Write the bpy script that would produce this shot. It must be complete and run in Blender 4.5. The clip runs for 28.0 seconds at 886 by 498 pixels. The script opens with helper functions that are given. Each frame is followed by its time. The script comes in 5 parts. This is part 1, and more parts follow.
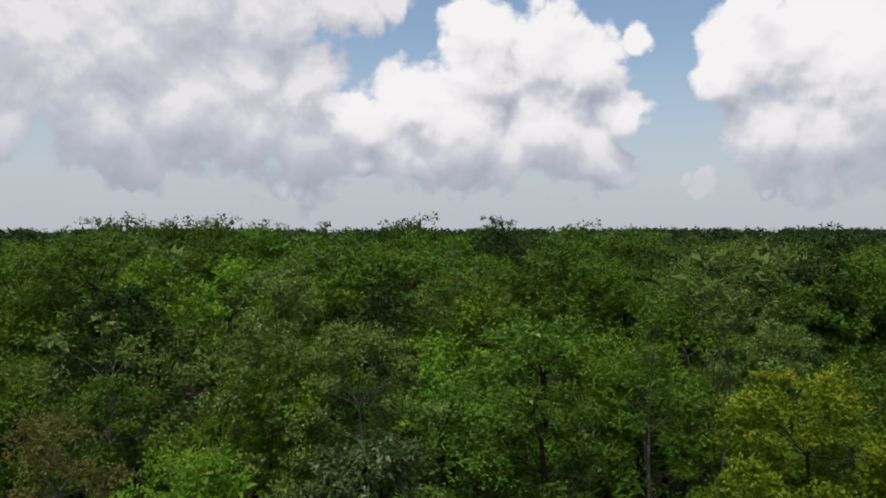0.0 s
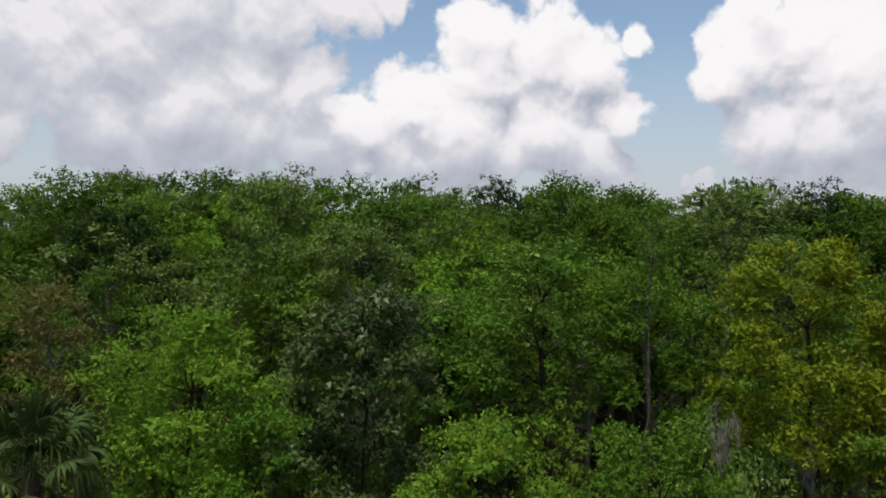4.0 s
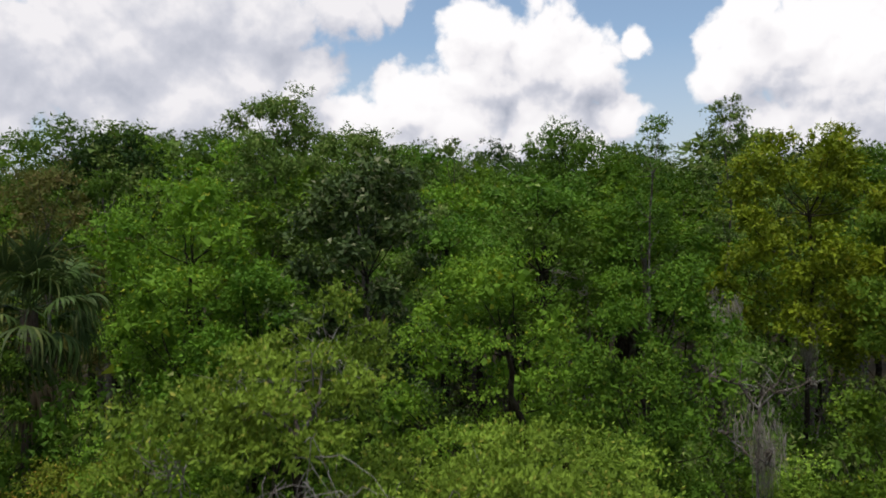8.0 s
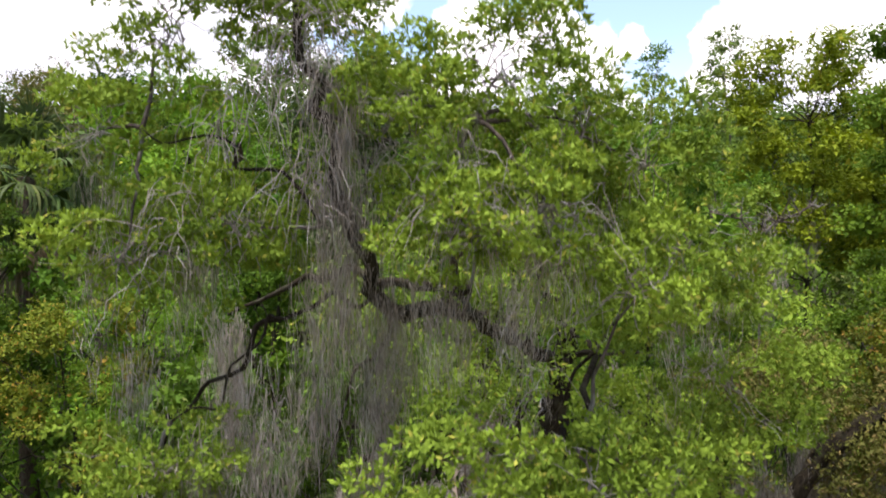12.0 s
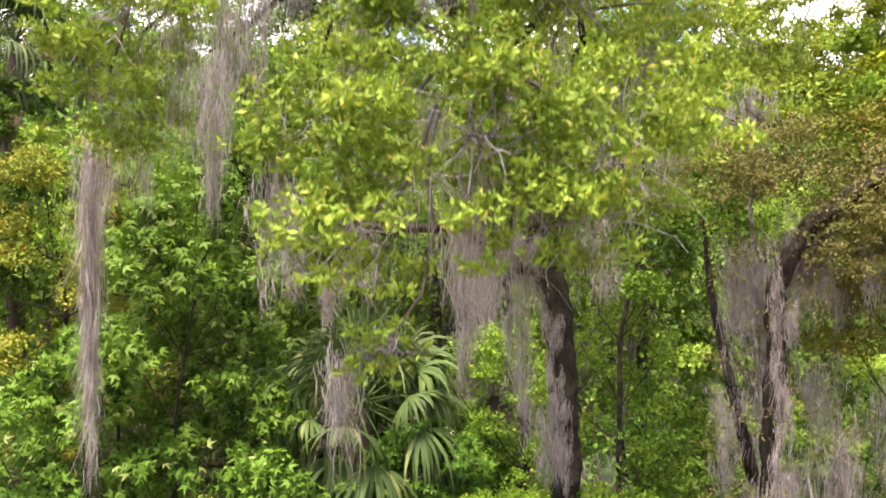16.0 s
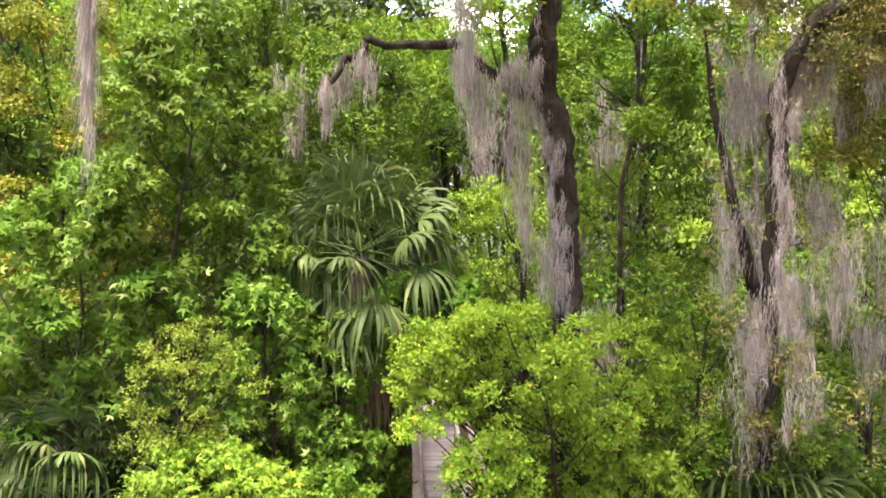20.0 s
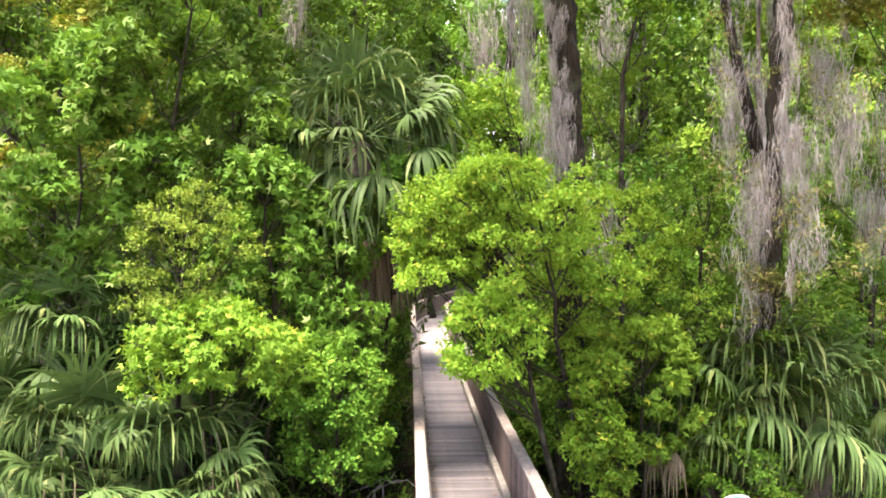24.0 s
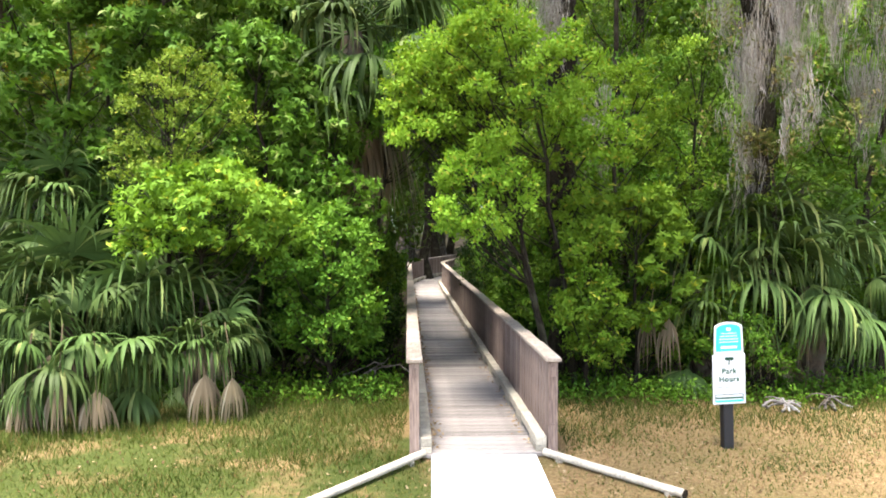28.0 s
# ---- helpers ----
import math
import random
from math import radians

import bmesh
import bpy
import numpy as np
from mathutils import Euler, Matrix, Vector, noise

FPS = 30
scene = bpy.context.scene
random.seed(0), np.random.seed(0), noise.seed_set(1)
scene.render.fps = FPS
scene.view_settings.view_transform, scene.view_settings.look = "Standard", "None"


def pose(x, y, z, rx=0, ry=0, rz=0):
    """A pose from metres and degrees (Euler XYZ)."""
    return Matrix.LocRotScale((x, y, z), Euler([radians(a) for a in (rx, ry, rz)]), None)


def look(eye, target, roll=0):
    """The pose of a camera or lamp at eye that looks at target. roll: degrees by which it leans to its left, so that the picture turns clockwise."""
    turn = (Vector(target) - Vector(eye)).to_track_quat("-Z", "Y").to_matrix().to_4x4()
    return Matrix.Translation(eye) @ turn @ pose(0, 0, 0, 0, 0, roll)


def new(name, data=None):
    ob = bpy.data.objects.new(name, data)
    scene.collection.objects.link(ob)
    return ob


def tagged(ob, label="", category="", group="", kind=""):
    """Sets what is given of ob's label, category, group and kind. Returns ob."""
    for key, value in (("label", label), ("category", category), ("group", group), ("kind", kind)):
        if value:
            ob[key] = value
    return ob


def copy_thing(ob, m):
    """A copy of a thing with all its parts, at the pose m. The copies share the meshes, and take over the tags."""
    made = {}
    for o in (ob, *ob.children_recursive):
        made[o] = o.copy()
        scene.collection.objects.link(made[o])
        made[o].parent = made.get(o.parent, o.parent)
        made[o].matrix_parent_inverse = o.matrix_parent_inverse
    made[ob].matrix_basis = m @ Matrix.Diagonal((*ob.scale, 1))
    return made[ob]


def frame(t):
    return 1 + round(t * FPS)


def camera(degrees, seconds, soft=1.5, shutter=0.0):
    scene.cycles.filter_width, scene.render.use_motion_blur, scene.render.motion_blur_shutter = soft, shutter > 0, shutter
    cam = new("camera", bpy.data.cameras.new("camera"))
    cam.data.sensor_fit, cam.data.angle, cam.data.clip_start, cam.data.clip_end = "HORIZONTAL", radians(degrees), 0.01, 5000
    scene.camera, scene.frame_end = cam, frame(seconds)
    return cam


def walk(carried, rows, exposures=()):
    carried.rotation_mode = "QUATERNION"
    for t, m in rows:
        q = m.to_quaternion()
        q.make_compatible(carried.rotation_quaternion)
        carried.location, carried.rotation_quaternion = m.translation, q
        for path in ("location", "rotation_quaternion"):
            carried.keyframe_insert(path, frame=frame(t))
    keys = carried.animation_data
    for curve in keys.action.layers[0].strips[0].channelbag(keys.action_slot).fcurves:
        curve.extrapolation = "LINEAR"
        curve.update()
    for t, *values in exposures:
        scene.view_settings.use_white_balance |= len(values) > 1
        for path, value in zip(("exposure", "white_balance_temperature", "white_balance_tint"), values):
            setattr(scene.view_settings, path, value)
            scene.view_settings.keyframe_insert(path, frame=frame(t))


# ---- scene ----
EXPOSURE = [(0, -0.35, 6500, 10), (6, -0.25, 6500, 10), (9.5, -0.05, 6500, 10), (11, 0.36, 6500, 12), (12.5, 1.27, 6650, 20), (14.5, 1.95, 6900, 30), (20, 2.52, 6900, 30),
            (24, 2.75, 6700, 22), (25.5, 2.66, 6650, 20), (27, 2.55, 6570, 13), (28, 2.38, 6550, 12)]
cam = camera(63.0, 28.0, soft=1.8, shutter=0.5)
PATH = [
    (0.0, pose(-0.000, 0, 20.610, 88.42, 0, -0.00)),
    (0.5, pose(0.006, 0, 20.106, 88.44, 0, -0.00)),
    (1.0, pose(0.012, 0, 19.607, 88.45, 0, -0.01)),
    (1.5, pose(0.017, 0, 19.119, 88.47, 0, -0.01)),
    (2.0, pose(0.020, 0, 18.635, 88.49, 0, -0.02)),
    (2.5, pose(0.022, 0, 18.157, 88.50, 0, -0.03)),
    (3.0, pose(0.022, 0, 17.676, 88.51, 0, -0.03)),
    (3.5, pose(0.021, 0, 17.196, 88.53, 0, -0.04)),
    (5.5, pose(0.023, 0, 15.338, 88.56, 0, -0.08)),
    (6.0, pose(0.023, 0, 14.892, 88.57, 0, -0.09)),
    (6.5, pose(0.022, 0, 14.471, 88.59, 0, -0.09)),
    (7.0, pose(0.017, 0, 14.067, 88.62, 0, -0.10)),
    (7.5, pose(0.002, 0, 13.682, 88.64, 0, -0.11)),
    (8.0, pose(-0.025, 0, 13.326, 88.66, 0, -0.12)),
    (8.5, pose(-0.058, 0, 12.979, 88.67, 0, -0.14)),
    (9.0, pose(-0.087, 0, 12.636, 88.67, 0, -0.15)),
    (9.5, pose(-0.101, 0, 12.294, 88.67, 0, -0.17)),
    (10.0, pose(-0.101, 0, 11.952, 88.67, 0, -0.19)),
    (10.5, pose(-0.096, 0, 11.607, 88.66, 0, -0.21)),
    (11.0, pose(-0.086, 0, 11.260, 88.64, 0, -0.23)),
    (11.5, pose(-0.076, 0, 10.917, 88.62, 0, -0.25)),
    (12.0, pose(-0.058, 0, 10.563, 88.60, 0, -0.27)),
    (12.5, pose(-0.042, 0, 10.202, 88.59, 0, -0.30)),
    (14.5, pose(0.071, 0, 8.843, 88.58, 0, -0.47)),
    (15.0, pose(0.074, 0, 8.508, 88.58, 0, -0.49)),
    (15.5, pose(0.077, 0, 8.182, 88.57, 0, -0.51)),
    (16.0, pose(0.074, 0, 7.858, 88.56, 0, -0.52)),
    (16.5, pose(0.073, 0, 7.538, 88.55, 0, -0.53)),
    (17.0, pose(0.073, 0, 7.219, 88.52, 0, -0.55)),
    (17.5, pose(0.074, 0, 6.907, 88.49, 0, -0.57)),
    (18.0, pose(0.064, 0, 6.615, 88.44, 0, -0.60)),
    (18.5, pose(0.054, 0, 6.333, 88.40, 0, -0.62)),
    (19.0, pose(0.051, 0, 6.052, 88.36, 0, -0.64)),
    (19.5, pose(0.049, 0, 5.788, 88.32, 0, -0.65)),
    (20.0, pose(0.046, 0, 5.549, 88.29, 0, -0.67)),
    (20.5, pose(0.045, 0, 5.322, 88.25, 0, -0.69)),
    (21.0, pose(0.047, 0, 5.127, 88.21, 0, -0.72)),
    (21.5, pose(0.052, 0, 4.931, 88.18, 0, -0.75)),
    (23.5, pose(0.011, 0, 4.058, 88.04, 0, -0.82)),
    (24.0, pose(-0.004, 0, 3.832, 88.01, 0, -0.83)),
    (24.5, pose(-0.017, 0, 3.613, 87.98, 0, -0.83)),
    (25.0, pose(-0.018, 0, 3.394, 87.96, 0, -0.84)),
    (25.5, pose(-0.002, 0, 3.183, 87.94, 0, -0.86)),
    (26.0, pose(0.030, 0, 2.977, 87.92, 0, -0.88)),
    (26.5, pose(0.053, 0, 2.777, 87.90, 0, -0.90)),
    (27.0, pose(0.066, 0, 2.572, 87.88, 0, -0.91)),
    (27.5, pose(0.076, 0, 2.376, 87.86, 0, -0.91)),
    (28.0, pose(0.086, 0, 2.186, 87.85, 0, -0.91)),
]
walk(cam, PATH, EXPOSURE)

# ---- world, sun ----
SUN_ELEVATION, SUN_AZIMUTH = radians(75), radians(-140)


def node(tree, kind, **values):
    n = tree.nodes.new("ShaderNode" + kind)
    for key, value in values.items():
        if key == "op":
            n.operation = value
        elif key == "ins":
            for i, v in value.items():
                if hasattr(v, "is_output"):
                    tree.links.new(v, n.inputs[i])
                else:
                    n.inputs[i].default_value = v
    return n


def math_node(tree, op, a, b=0.0, c=0.0, clamp=False):
    n = node(tree, "Math", op=op, ins={0: a, 1: b, 2: c})
    n.use_clamp = clamp
    return n.outputs[0]


# heaps of cumulus: right of the heading, above the horizon, size, all in thousandths of the distance
CLOUD_GREY = [(-560, 270, 130), (-450, 270, 150), (-355, 330, 150), (-240, 305, 85), (-140, 310, 65), (-60, 318, 45),
              (-260, 215, 75), (-180, 195, 60), (-350, 180, 120), (-455, 145, 85), (-535, 205, 95), (-410, 105, 50),
              (-260, 135, 85), (-190, 115, 70), (-600, 130, 45)]
CLOUD_WHITE = [(-110, 150, 58), (-50, 175, 68), (15, 135, 88), (60, 220, 66), (60, 275, 52), (130, 250, 82), (195, 228, 62),
               (140, 135, 88), (215, 105, 48), (90, 90, 55), (-50, 105, 55), (255, 165, 32), (268, 262, 23), (-113, 88, 24),
               (425, 245, 65), (480, 270, 72), (560, 235, 120), (395, 215, 50), (450, 135, 66), (545, 135, 90), (610, 175, 95),
               (428, 308, 42), (-222, 54, 20), (-192, 52, 14), (455, 62, 15), (368, 66, 24), (334, 75, 11), (515, 60, 26)]


def cloud_field(heaps, name):
    """A group that takes a direction and gives how deep it lies inside a bank of heaped clouds."""
    g = bpy.data.node_groups.new(name, "ShaderNodeTree")
    g.interface.new_socket("Vector", in_out="INPUT", socket_type="NodeSocketVector")
    g.interface.new_socket("Depth", in_out="OUTPUT", socket_type="NodeSocketFloat")
    gi, go = g.nodes.new("NodeGroupInput"), g.nodes.new("NodeGroupOutput")
    last = None
    for right, up, size in heaps:
        c = Vector((right / 1000, 1, up / 1000))
        r = size / 1000 / c.length
        c.normalize()
        d = node(g, "VectorMath", op="DISTANCE", ins={0: gi.outputs[0], 1: c}).outputs[1]
        f = math_node(g, "MULTIPLY_ADD", d, -1 / r, 1.0)
        last = f if last is None else math_node(g, "SMOOTH_MAX", last, f, 0.12)
    g.links.new(last, go.inputs[0])
    return g


world = bpy.data.worlds.new("sky")
scene.world = world
world.use_nodes = True
wt = world.node_tree
wt.nodes.clear()
sky = node(wt, "TexSky")
sky.sky_type, sky.sun_disc = "NISHITA", False
sky.sun_elevation, sky.sun_rotation = SUN_ELEVATION, SUN_AZIMUTH
sky.air_density, sky.dust_density, sky.ozone_density = 1.0, 1.2, 1.5
sky_clear = node(wt, "VectorMath", op="MULTIPLY", ins={0: sky.outputs[0], 1: (0.165, 0.17, 0.165)}).outputs[0]
ray = node(wt, "TexCoord").outputs["Generated"]
ray_part = node(wt, "SeparateXYZ", ins={0: ray}).outputs
groups = cloud_field(CLOUD_GREY, "grey_bank"), cloud_field(CLOUD_WHITE, "white_bank")


def sky_depth(offset):
    """Cloud depth of the two banks and of the rest of the sky, looked up a little beside the ray, and the billows on them."""
    p = node(wt, "VectorMath", op="ADD", ins={0: ray, 1: offset}).outputs[0]
    slow = node(wt, "TexNoise", ins={"Vector": p, "Scale": 8.0, "Detail": 5.0, "Roughness": 0.55})
    warp = node(wt, "VectorMath", op="SUBTRACT", ins={0: slow.outputs["Color"], 1: (0.5, 0.5, 0.5)}).outputs[0]
    q = node(wt, "VectorMath", op="MULTIPLY_ADD", ins={0: warp, 1: (0.10, 0.08, 0.08), 2: p}).outputs[0]
    puff = node(wt, "TexVoronoi", ins={"Vector": q, "Scale": 17.0, "Detail": 2.0, "Roughness": 0.6}).outputs["Distance"]
    rough = node(wt, "TexNoise", ins={"Vector": p, "Scale": 20.0, "Detail": 9.0, "Roughness": 0.58}).outputs["Fac"]
    billow = math_node(wt, "MULTIPLY_ADD", puff, -0.5, math_node(wt, "MULTIPLY_ADD", rough, 1.2, -0.08))
    out = []
    for g in groups:
        n = wt.nodes.new("ShaderNodeGroup")
        n.node_tree = g
        wt.links.new(q, n.inputs[0])
        out.append(n.outputs[0])
    wide = node(wt, "TexNoise", ins={"Vector": p, "Scale": 2.6, "Detail": 7.0, "Roughness": 0.55}).outputs["Fac"]
    wide = math_node(wt, "MULTIPLY_ADD", wide, 6.0, -3.25)
    away = node(wt, "MapRange", ins={0: ray_part[1], 1: 0.70, 2: 0.80, 3: 1.0, 4: -2.0}).outputs[0]
    out.append(math_node(wt, "MINIMUM", wide, away))
    out.append(billow)
    return out


here = sky_depth((0, 0, 0))
sunward = sky_depth((-0.012, 0.0, 0.05))
near_sun = sky_depth((-0.004, 0.0, 0.012))
solid = math_node(wt, "MAXIMUM", math_node(wt, "MAXIMUM", here[0], here[1]), here[2])
solid_sunward = math_node(wt, "MAXIMUM", math_node(wt, "MAXIMUM", sunward[0], sunward[1]), sunward[2])
depth = math_node(wt, "ADD", solid, here[3])
cover = node(wt, "MapRange", ins={0: depth, 1: -0.10, 2: 0.26, 3: 0.0, 4: 1.0})
cover.interpolation_type = "SMOOTHSTEP"
side = math_node(wt, "MULTIPLY", math_node(wt, "SUBTRACT", solid, solid_sunward), 0.62)
side = math_node(wt, "MULTIPLY_ADD", math_node(wt, "SUBTRACT", here[3], near_sun[3]), 0.42, side)
lit = node(wt, "MapRange", ins={0: side, 1: -0.5, 2: 0.26, 3: 0.0, 4: 1.0}).outputs[0]
grey = node(wt, "MapRange", ins={0: math_node(wt, "SUBTRACT", here[0], here[1]), 1: -0.1, 2: 0.25, 3: 0.0, 4: 1.0}).outputs[0]
lit = math_node(wt, "MULTIPLY", lit, math_node(wt, "MULTIPLY_ADD", grey, -0.33, 1.0))
base = node(wt, "MapRange", ins={0: ray_part[2], 1: 0.055, 2: 0.17, 3: 0.42, 4: 1.0})
base.interpolation_type = "SMOOTHSTEP"
lit = math_node(wt, "MULTIPLY", lit, base.outputs[0])
tone = node(wt, "ValToRGB", ins={0: lit})
tone.color_ramp.elements[0].color = (0.42, 0.45, 0.53, 1)
tone.color_ramp.elements[1].color = (1.05, 1.03, 1.02, 1)
tone.color_ramp.elements.new(0.40).color = (0.66, 0.67, 0.73, 1)
tone.color_ramp.elements.new(0.66).color = (0.92, 0.90, 0.91, 1)
cloud_light = node(wt, "VectorMath", op="MULTIPLY", ins={0: tone.outputs[0], 1: (1.10, 1.10, 1.12)}).outputs[0]
haze = node(wt, "MapRange", ins={0: ray_part[2], 1: 0.0, 2: 0.25, 3: 0.95, 4: 0.08}).outputs[0]
blue = node(wt, "MixRGB", ins={0: haze, 1: sky_clear, 2: (0.64, 0.67, 0.75, 1)}).outputs[0]
mixed = node(wt, "MixRGB", ins={0: cover.outputs[0], 1: blue, 2: cloud_light}).outputs[0]
back = node(wt, "Background", ins={0: mixed, 1: 1.0})
wo = wt.nodes.new("ShaderNodeOutputWorld")
wt.links.new(back.outputs[0], wo.inputs[0])

sun_data = bpy.data.lights.new("sun", "SUN")
sun_data.energy, sun_data.angle, sun_data.color = 5.0, radians(20), (1.0, 0.95, 0.86)
sun = new("sun", sun_data)
sun_way = Vector((math.sin(SUN_AZIMUTH) * math.cos(SUN_ELEVATION), math.cos(SUN_AZIMUTH) * math.cos(SUN_ELEVATION), math.sin(SUN_ELEVATION)))
sun.matrix_basis = look(sun_way * 100, (0, 0, 0))


# ---- materials ----
def material(name):
    m = bpy.data.materials.new(name)
    m.use_nodes = True
    m.node_tree.nodes.clear()
    return m, m.node_tree


def finish(t, shader):
    out = t.nodes.new("ShaderNodeOutputMaterial")
    t.links.new(shader, out.inputs[0])


def ramp(t, fac, *stops):
    n = node(t, "ValToRGB", ins={0: fac})
    e = n.color_ramp.elements
    e[0].position, e[0].color = stops[0][0], (*stops[0][1], 1)
    e[1].position, e[1].color = stops[-1][0], (*stops[-1][1], 1)
    for p, c in stops[1:-1]:
        e.new(p).color = (*c, 1)
    return n.outputs[0]


def leaf_material(name, dark, light, odd, odd_share=0.06, shine=0.07, through_light=0.28):
    """Leaves: each one its own tint, a share of them turned, glossy skin and light let through."""
    m, t = material(name)
    island = node(t, "NewGeometry").outputs["Random Per Island"]
    tree = node(t, "ObjectInfo").outputs["Random"]
    where = node(t, "TexCoord").outputs["Object"]
    patch = node(t, "TexNoise", ins={"Vector": where, "Scale": 0.9, "Detail": 3.0}).outputs["Fac"]
    mixf = math_node(t, "MULTIPLY_ADD", island, 0.34, math_node(t, "MULTIPLY_ADD", patch, 1.3, -0.32))
    base = ramp(t, mixf, (0.1, dark), (0.9, light))
    turned = math_node(t, "GREATER_THAN", island, 1 - odd_share)
    base = node(t, "MixRGB", ins={0: turned, 1: base, 2: (*odd, 1)}).outputs[0]
    hue = math_node(t, "MULTIPLY_ADD", tree, 0.016, 0.488)
    val = math_node(t, "MULTIPLY_ADD", tree, 0.44, 0.52)
    base = node(t, "HueSaturation", ins={"Hue": hue, "Value": val, "Color": base}).outputs[0]
    dif = node(t, "BsdfPrincipled", ins={"Base Color": base, "Roughness": 0.6, "Specular IOR Level": shine})
    warm = node(t, "HueSaturation", ins={"Hue": 0.496, "Saturation": 1.05, "Value": 1.35, "Color": base}).outputs[0]
    trans = node(t, "BsdfTranslucent", ins={0: warm})
    mix = node(t, "MixShader", ins={0: through_light * 0.62, 1: dif.outputs[0], 2: trans.outputs[0]})
    finish(t, mix.outputs[0])
    return m


def bark_material(name, dark, light, lichen, scale=9.0):
    m, t = material(name)
    where = node(t, "TexCoord").outputs["Object"]
    long = node(t, "Mapping", ins={"Vector": where, "Scale": (1, 1, 0.22)}).outputs[0]
    ridges = node(t, "TexNoise", ins={"Vector": long, "Scale": scale * 3, "Detail": 6.0, "Roughness": 0.7}).outputs["Fac"]
    spots = node(t, "TexNoise", ins={"Vector": where, "Scale": scale * 0.5, "Detail": 4.0}).outputs["Fac"]
    base = ramp(t, ridges, (0.3, dark), (0.7, light))
    base = node(t, "MixRGB", ins={0: ramp(t, spots, (0.5, (0, 0, 0)), (0.66, (0.8, 0.8, 0.8))), 1: base, 2: (*lichen, 1)}).outputs[0]
    bump = node(t, "Bump", ins={"Strength": 0.9, "Distance": 0.03, "Height": ridges}).outputs[0]
    b = node(t, "BsdfPrincipled", ins={"Base Color": base, "Roughness": 0.9, "Specular IOR Level": 0.08, "Normal": bump})
    finish(t, b.outputs[0])
    return m


def plain_material(name, a, b, scale=8.0, rough=0.8, bump=0.3, stretch=(1, 1, 1)):
    m, t = material(name)
    where = node(t, "TexCoord").outputs["Object"]
    where = node(t, "Mapping", ins={"Vector": where, "Scale": stretch}).outputs[0]
    n1 = node(t, "TexNoise", ins={"Vector": where, "Scale": scale, "Detail": 6.0, "Roughness": 0.65}).outputs["Fac"]
    n2 = node(t, "TexNoise", ins={"Vector": where, "Scale": scale * 9, "Detail": 4.0}).outputs["Fac"]
    f = math_node(t, "MULTIPLY_ADD", n2, 0.5, math_node(t, "MULTIPLY", n1, 0.5))
    f = math_node(t, "ADD", f, math_node(t, "MULTIPLY_ADD", node(t, "ObjectInfo").outputs["Random"], 0.2, -0.1))
    base = ramp(t, f, (0.35, a), (0.65, b))
    bm_ = node(t, "Bump", ins={"Strength": bump, "Distance": 0.01, "Height": f}).outputs[0]
    s = node(t, "BsdfPrincipled", ins={"Base Color": base, "Roughness": rough, "Normal": bm_})
    finish(t, s.outputs[0])
    return m


LEAF = {
    "oak": leaf_material("leaf_live_oak", (0.082, 0.150, 0.015), (0.29, 0.45, 0.055), (0.38, 0.40, 0.07), 0.04, 0.06, 0.38),
    "lime": leaf_material("leaf_lime", (0.060, 0.142, 0.012), (0.185, 0.325, 0.030), (0.29, 0.34, 0.03), 0.04, 0.07, 0.42),
    "fresh": leaf_material("leaf_fresh", (0.095, 0.225, 0.014), (0.27, 0.46, 0.045), (0.36, 0.40, 0.05), 0.05, 0.06, 0.5),
    "green": leaf_material("leaf_green", (0.031, 0.085, 0.009), (0.118, 0.225, 0.018), (0.18, 0.24, 0.03), 0.04, 0.07, 0.34),
    "gum": leaf_material("leaf_sweetgum", (0.040, 0.104, 0.011), (0.130, 0.250, 0.028), (0.22, 0.29, 0.08), 0.05, 0.07, 0.36),
    "grey": leaf_material("leaf_grey_green", (0.055, 0.105, 0.018), (0.15, 0.225, 0.045), (0.22, 0.25, 0.08), 0.08),
    # own green of dark crowns; on the fill shrubs it stands in for shade
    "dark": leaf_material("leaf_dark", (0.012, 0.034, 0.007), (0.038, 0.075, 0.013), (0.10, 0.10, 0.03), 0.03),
    "magnolia": leaf_material("leaf_leathery", (0.024, 0.048, 0.010), (0.065, 0.10, 0.018), (0.15, 0.16, 0.08), 0.10, 0.2),
    "yellow": leaf_material("leaf_yellow_green", (0.100, 0.165, 0.010), (0.27, 0.36, 0.018), (0.34, 0.35, 0.03), 0.05),
    "rust": leaf_material("leaf_rusty", (0.075, 0.108, 0.010), (0.19, 0.215, 0.020), (0.27, 0.18, 0.03), 0.10),
    "brown": leaf_material("leaf_olive_brown", (0.060, 0.072, 0.016), (0.14, 0.14, 0.032), (0.18, 0.14, 0.05), 0.15),
    "palm": leaf_material("leaf_palm", (0.026, 0.056, 0.013), (0.082, 0.132, 0.031), (0.17, 0.21, 0.065), 0.04, 0.14, 0.2),
    "deadpalm": leaf_material("leaf_palm_dead", (0.10, 0.075, 0.042), (0.25, 0.20, 0.125), (0.34, 0.29, 0.20), 0.1, 0.08, 0.15),
    "grass": leaf_material("grass_blade", (0.030, 0.056, 0.008), (0.078, 0.098, 0.015), (0.15, 0.115, 0.038), 0.18),
    "litter": leaf_material("leaf_litter", (0.15, 0.085, 0.035), (0.28, 0.19, 0.10), (0.36, 0.27, 0.16), 0.2, 0.08, 0.1),
}
BARK = bark_material("bark_oak", (0.03, 0.024, 0.02), (0.12, 0.10, 0.085), (0.19, 0.19, 0.17))
BARK_DARK = bark_material("bark_dark", (0.004, 0.003, 0.002), (0.034, 0.027, 0.018), (0.045, 0.044, 0.028))
BARK_PALE = bark_material("bark_pale", (0.10, 0.085, 0.075), (0.27, 0.245, 0.225), (0.30, 0.30, 0.28))
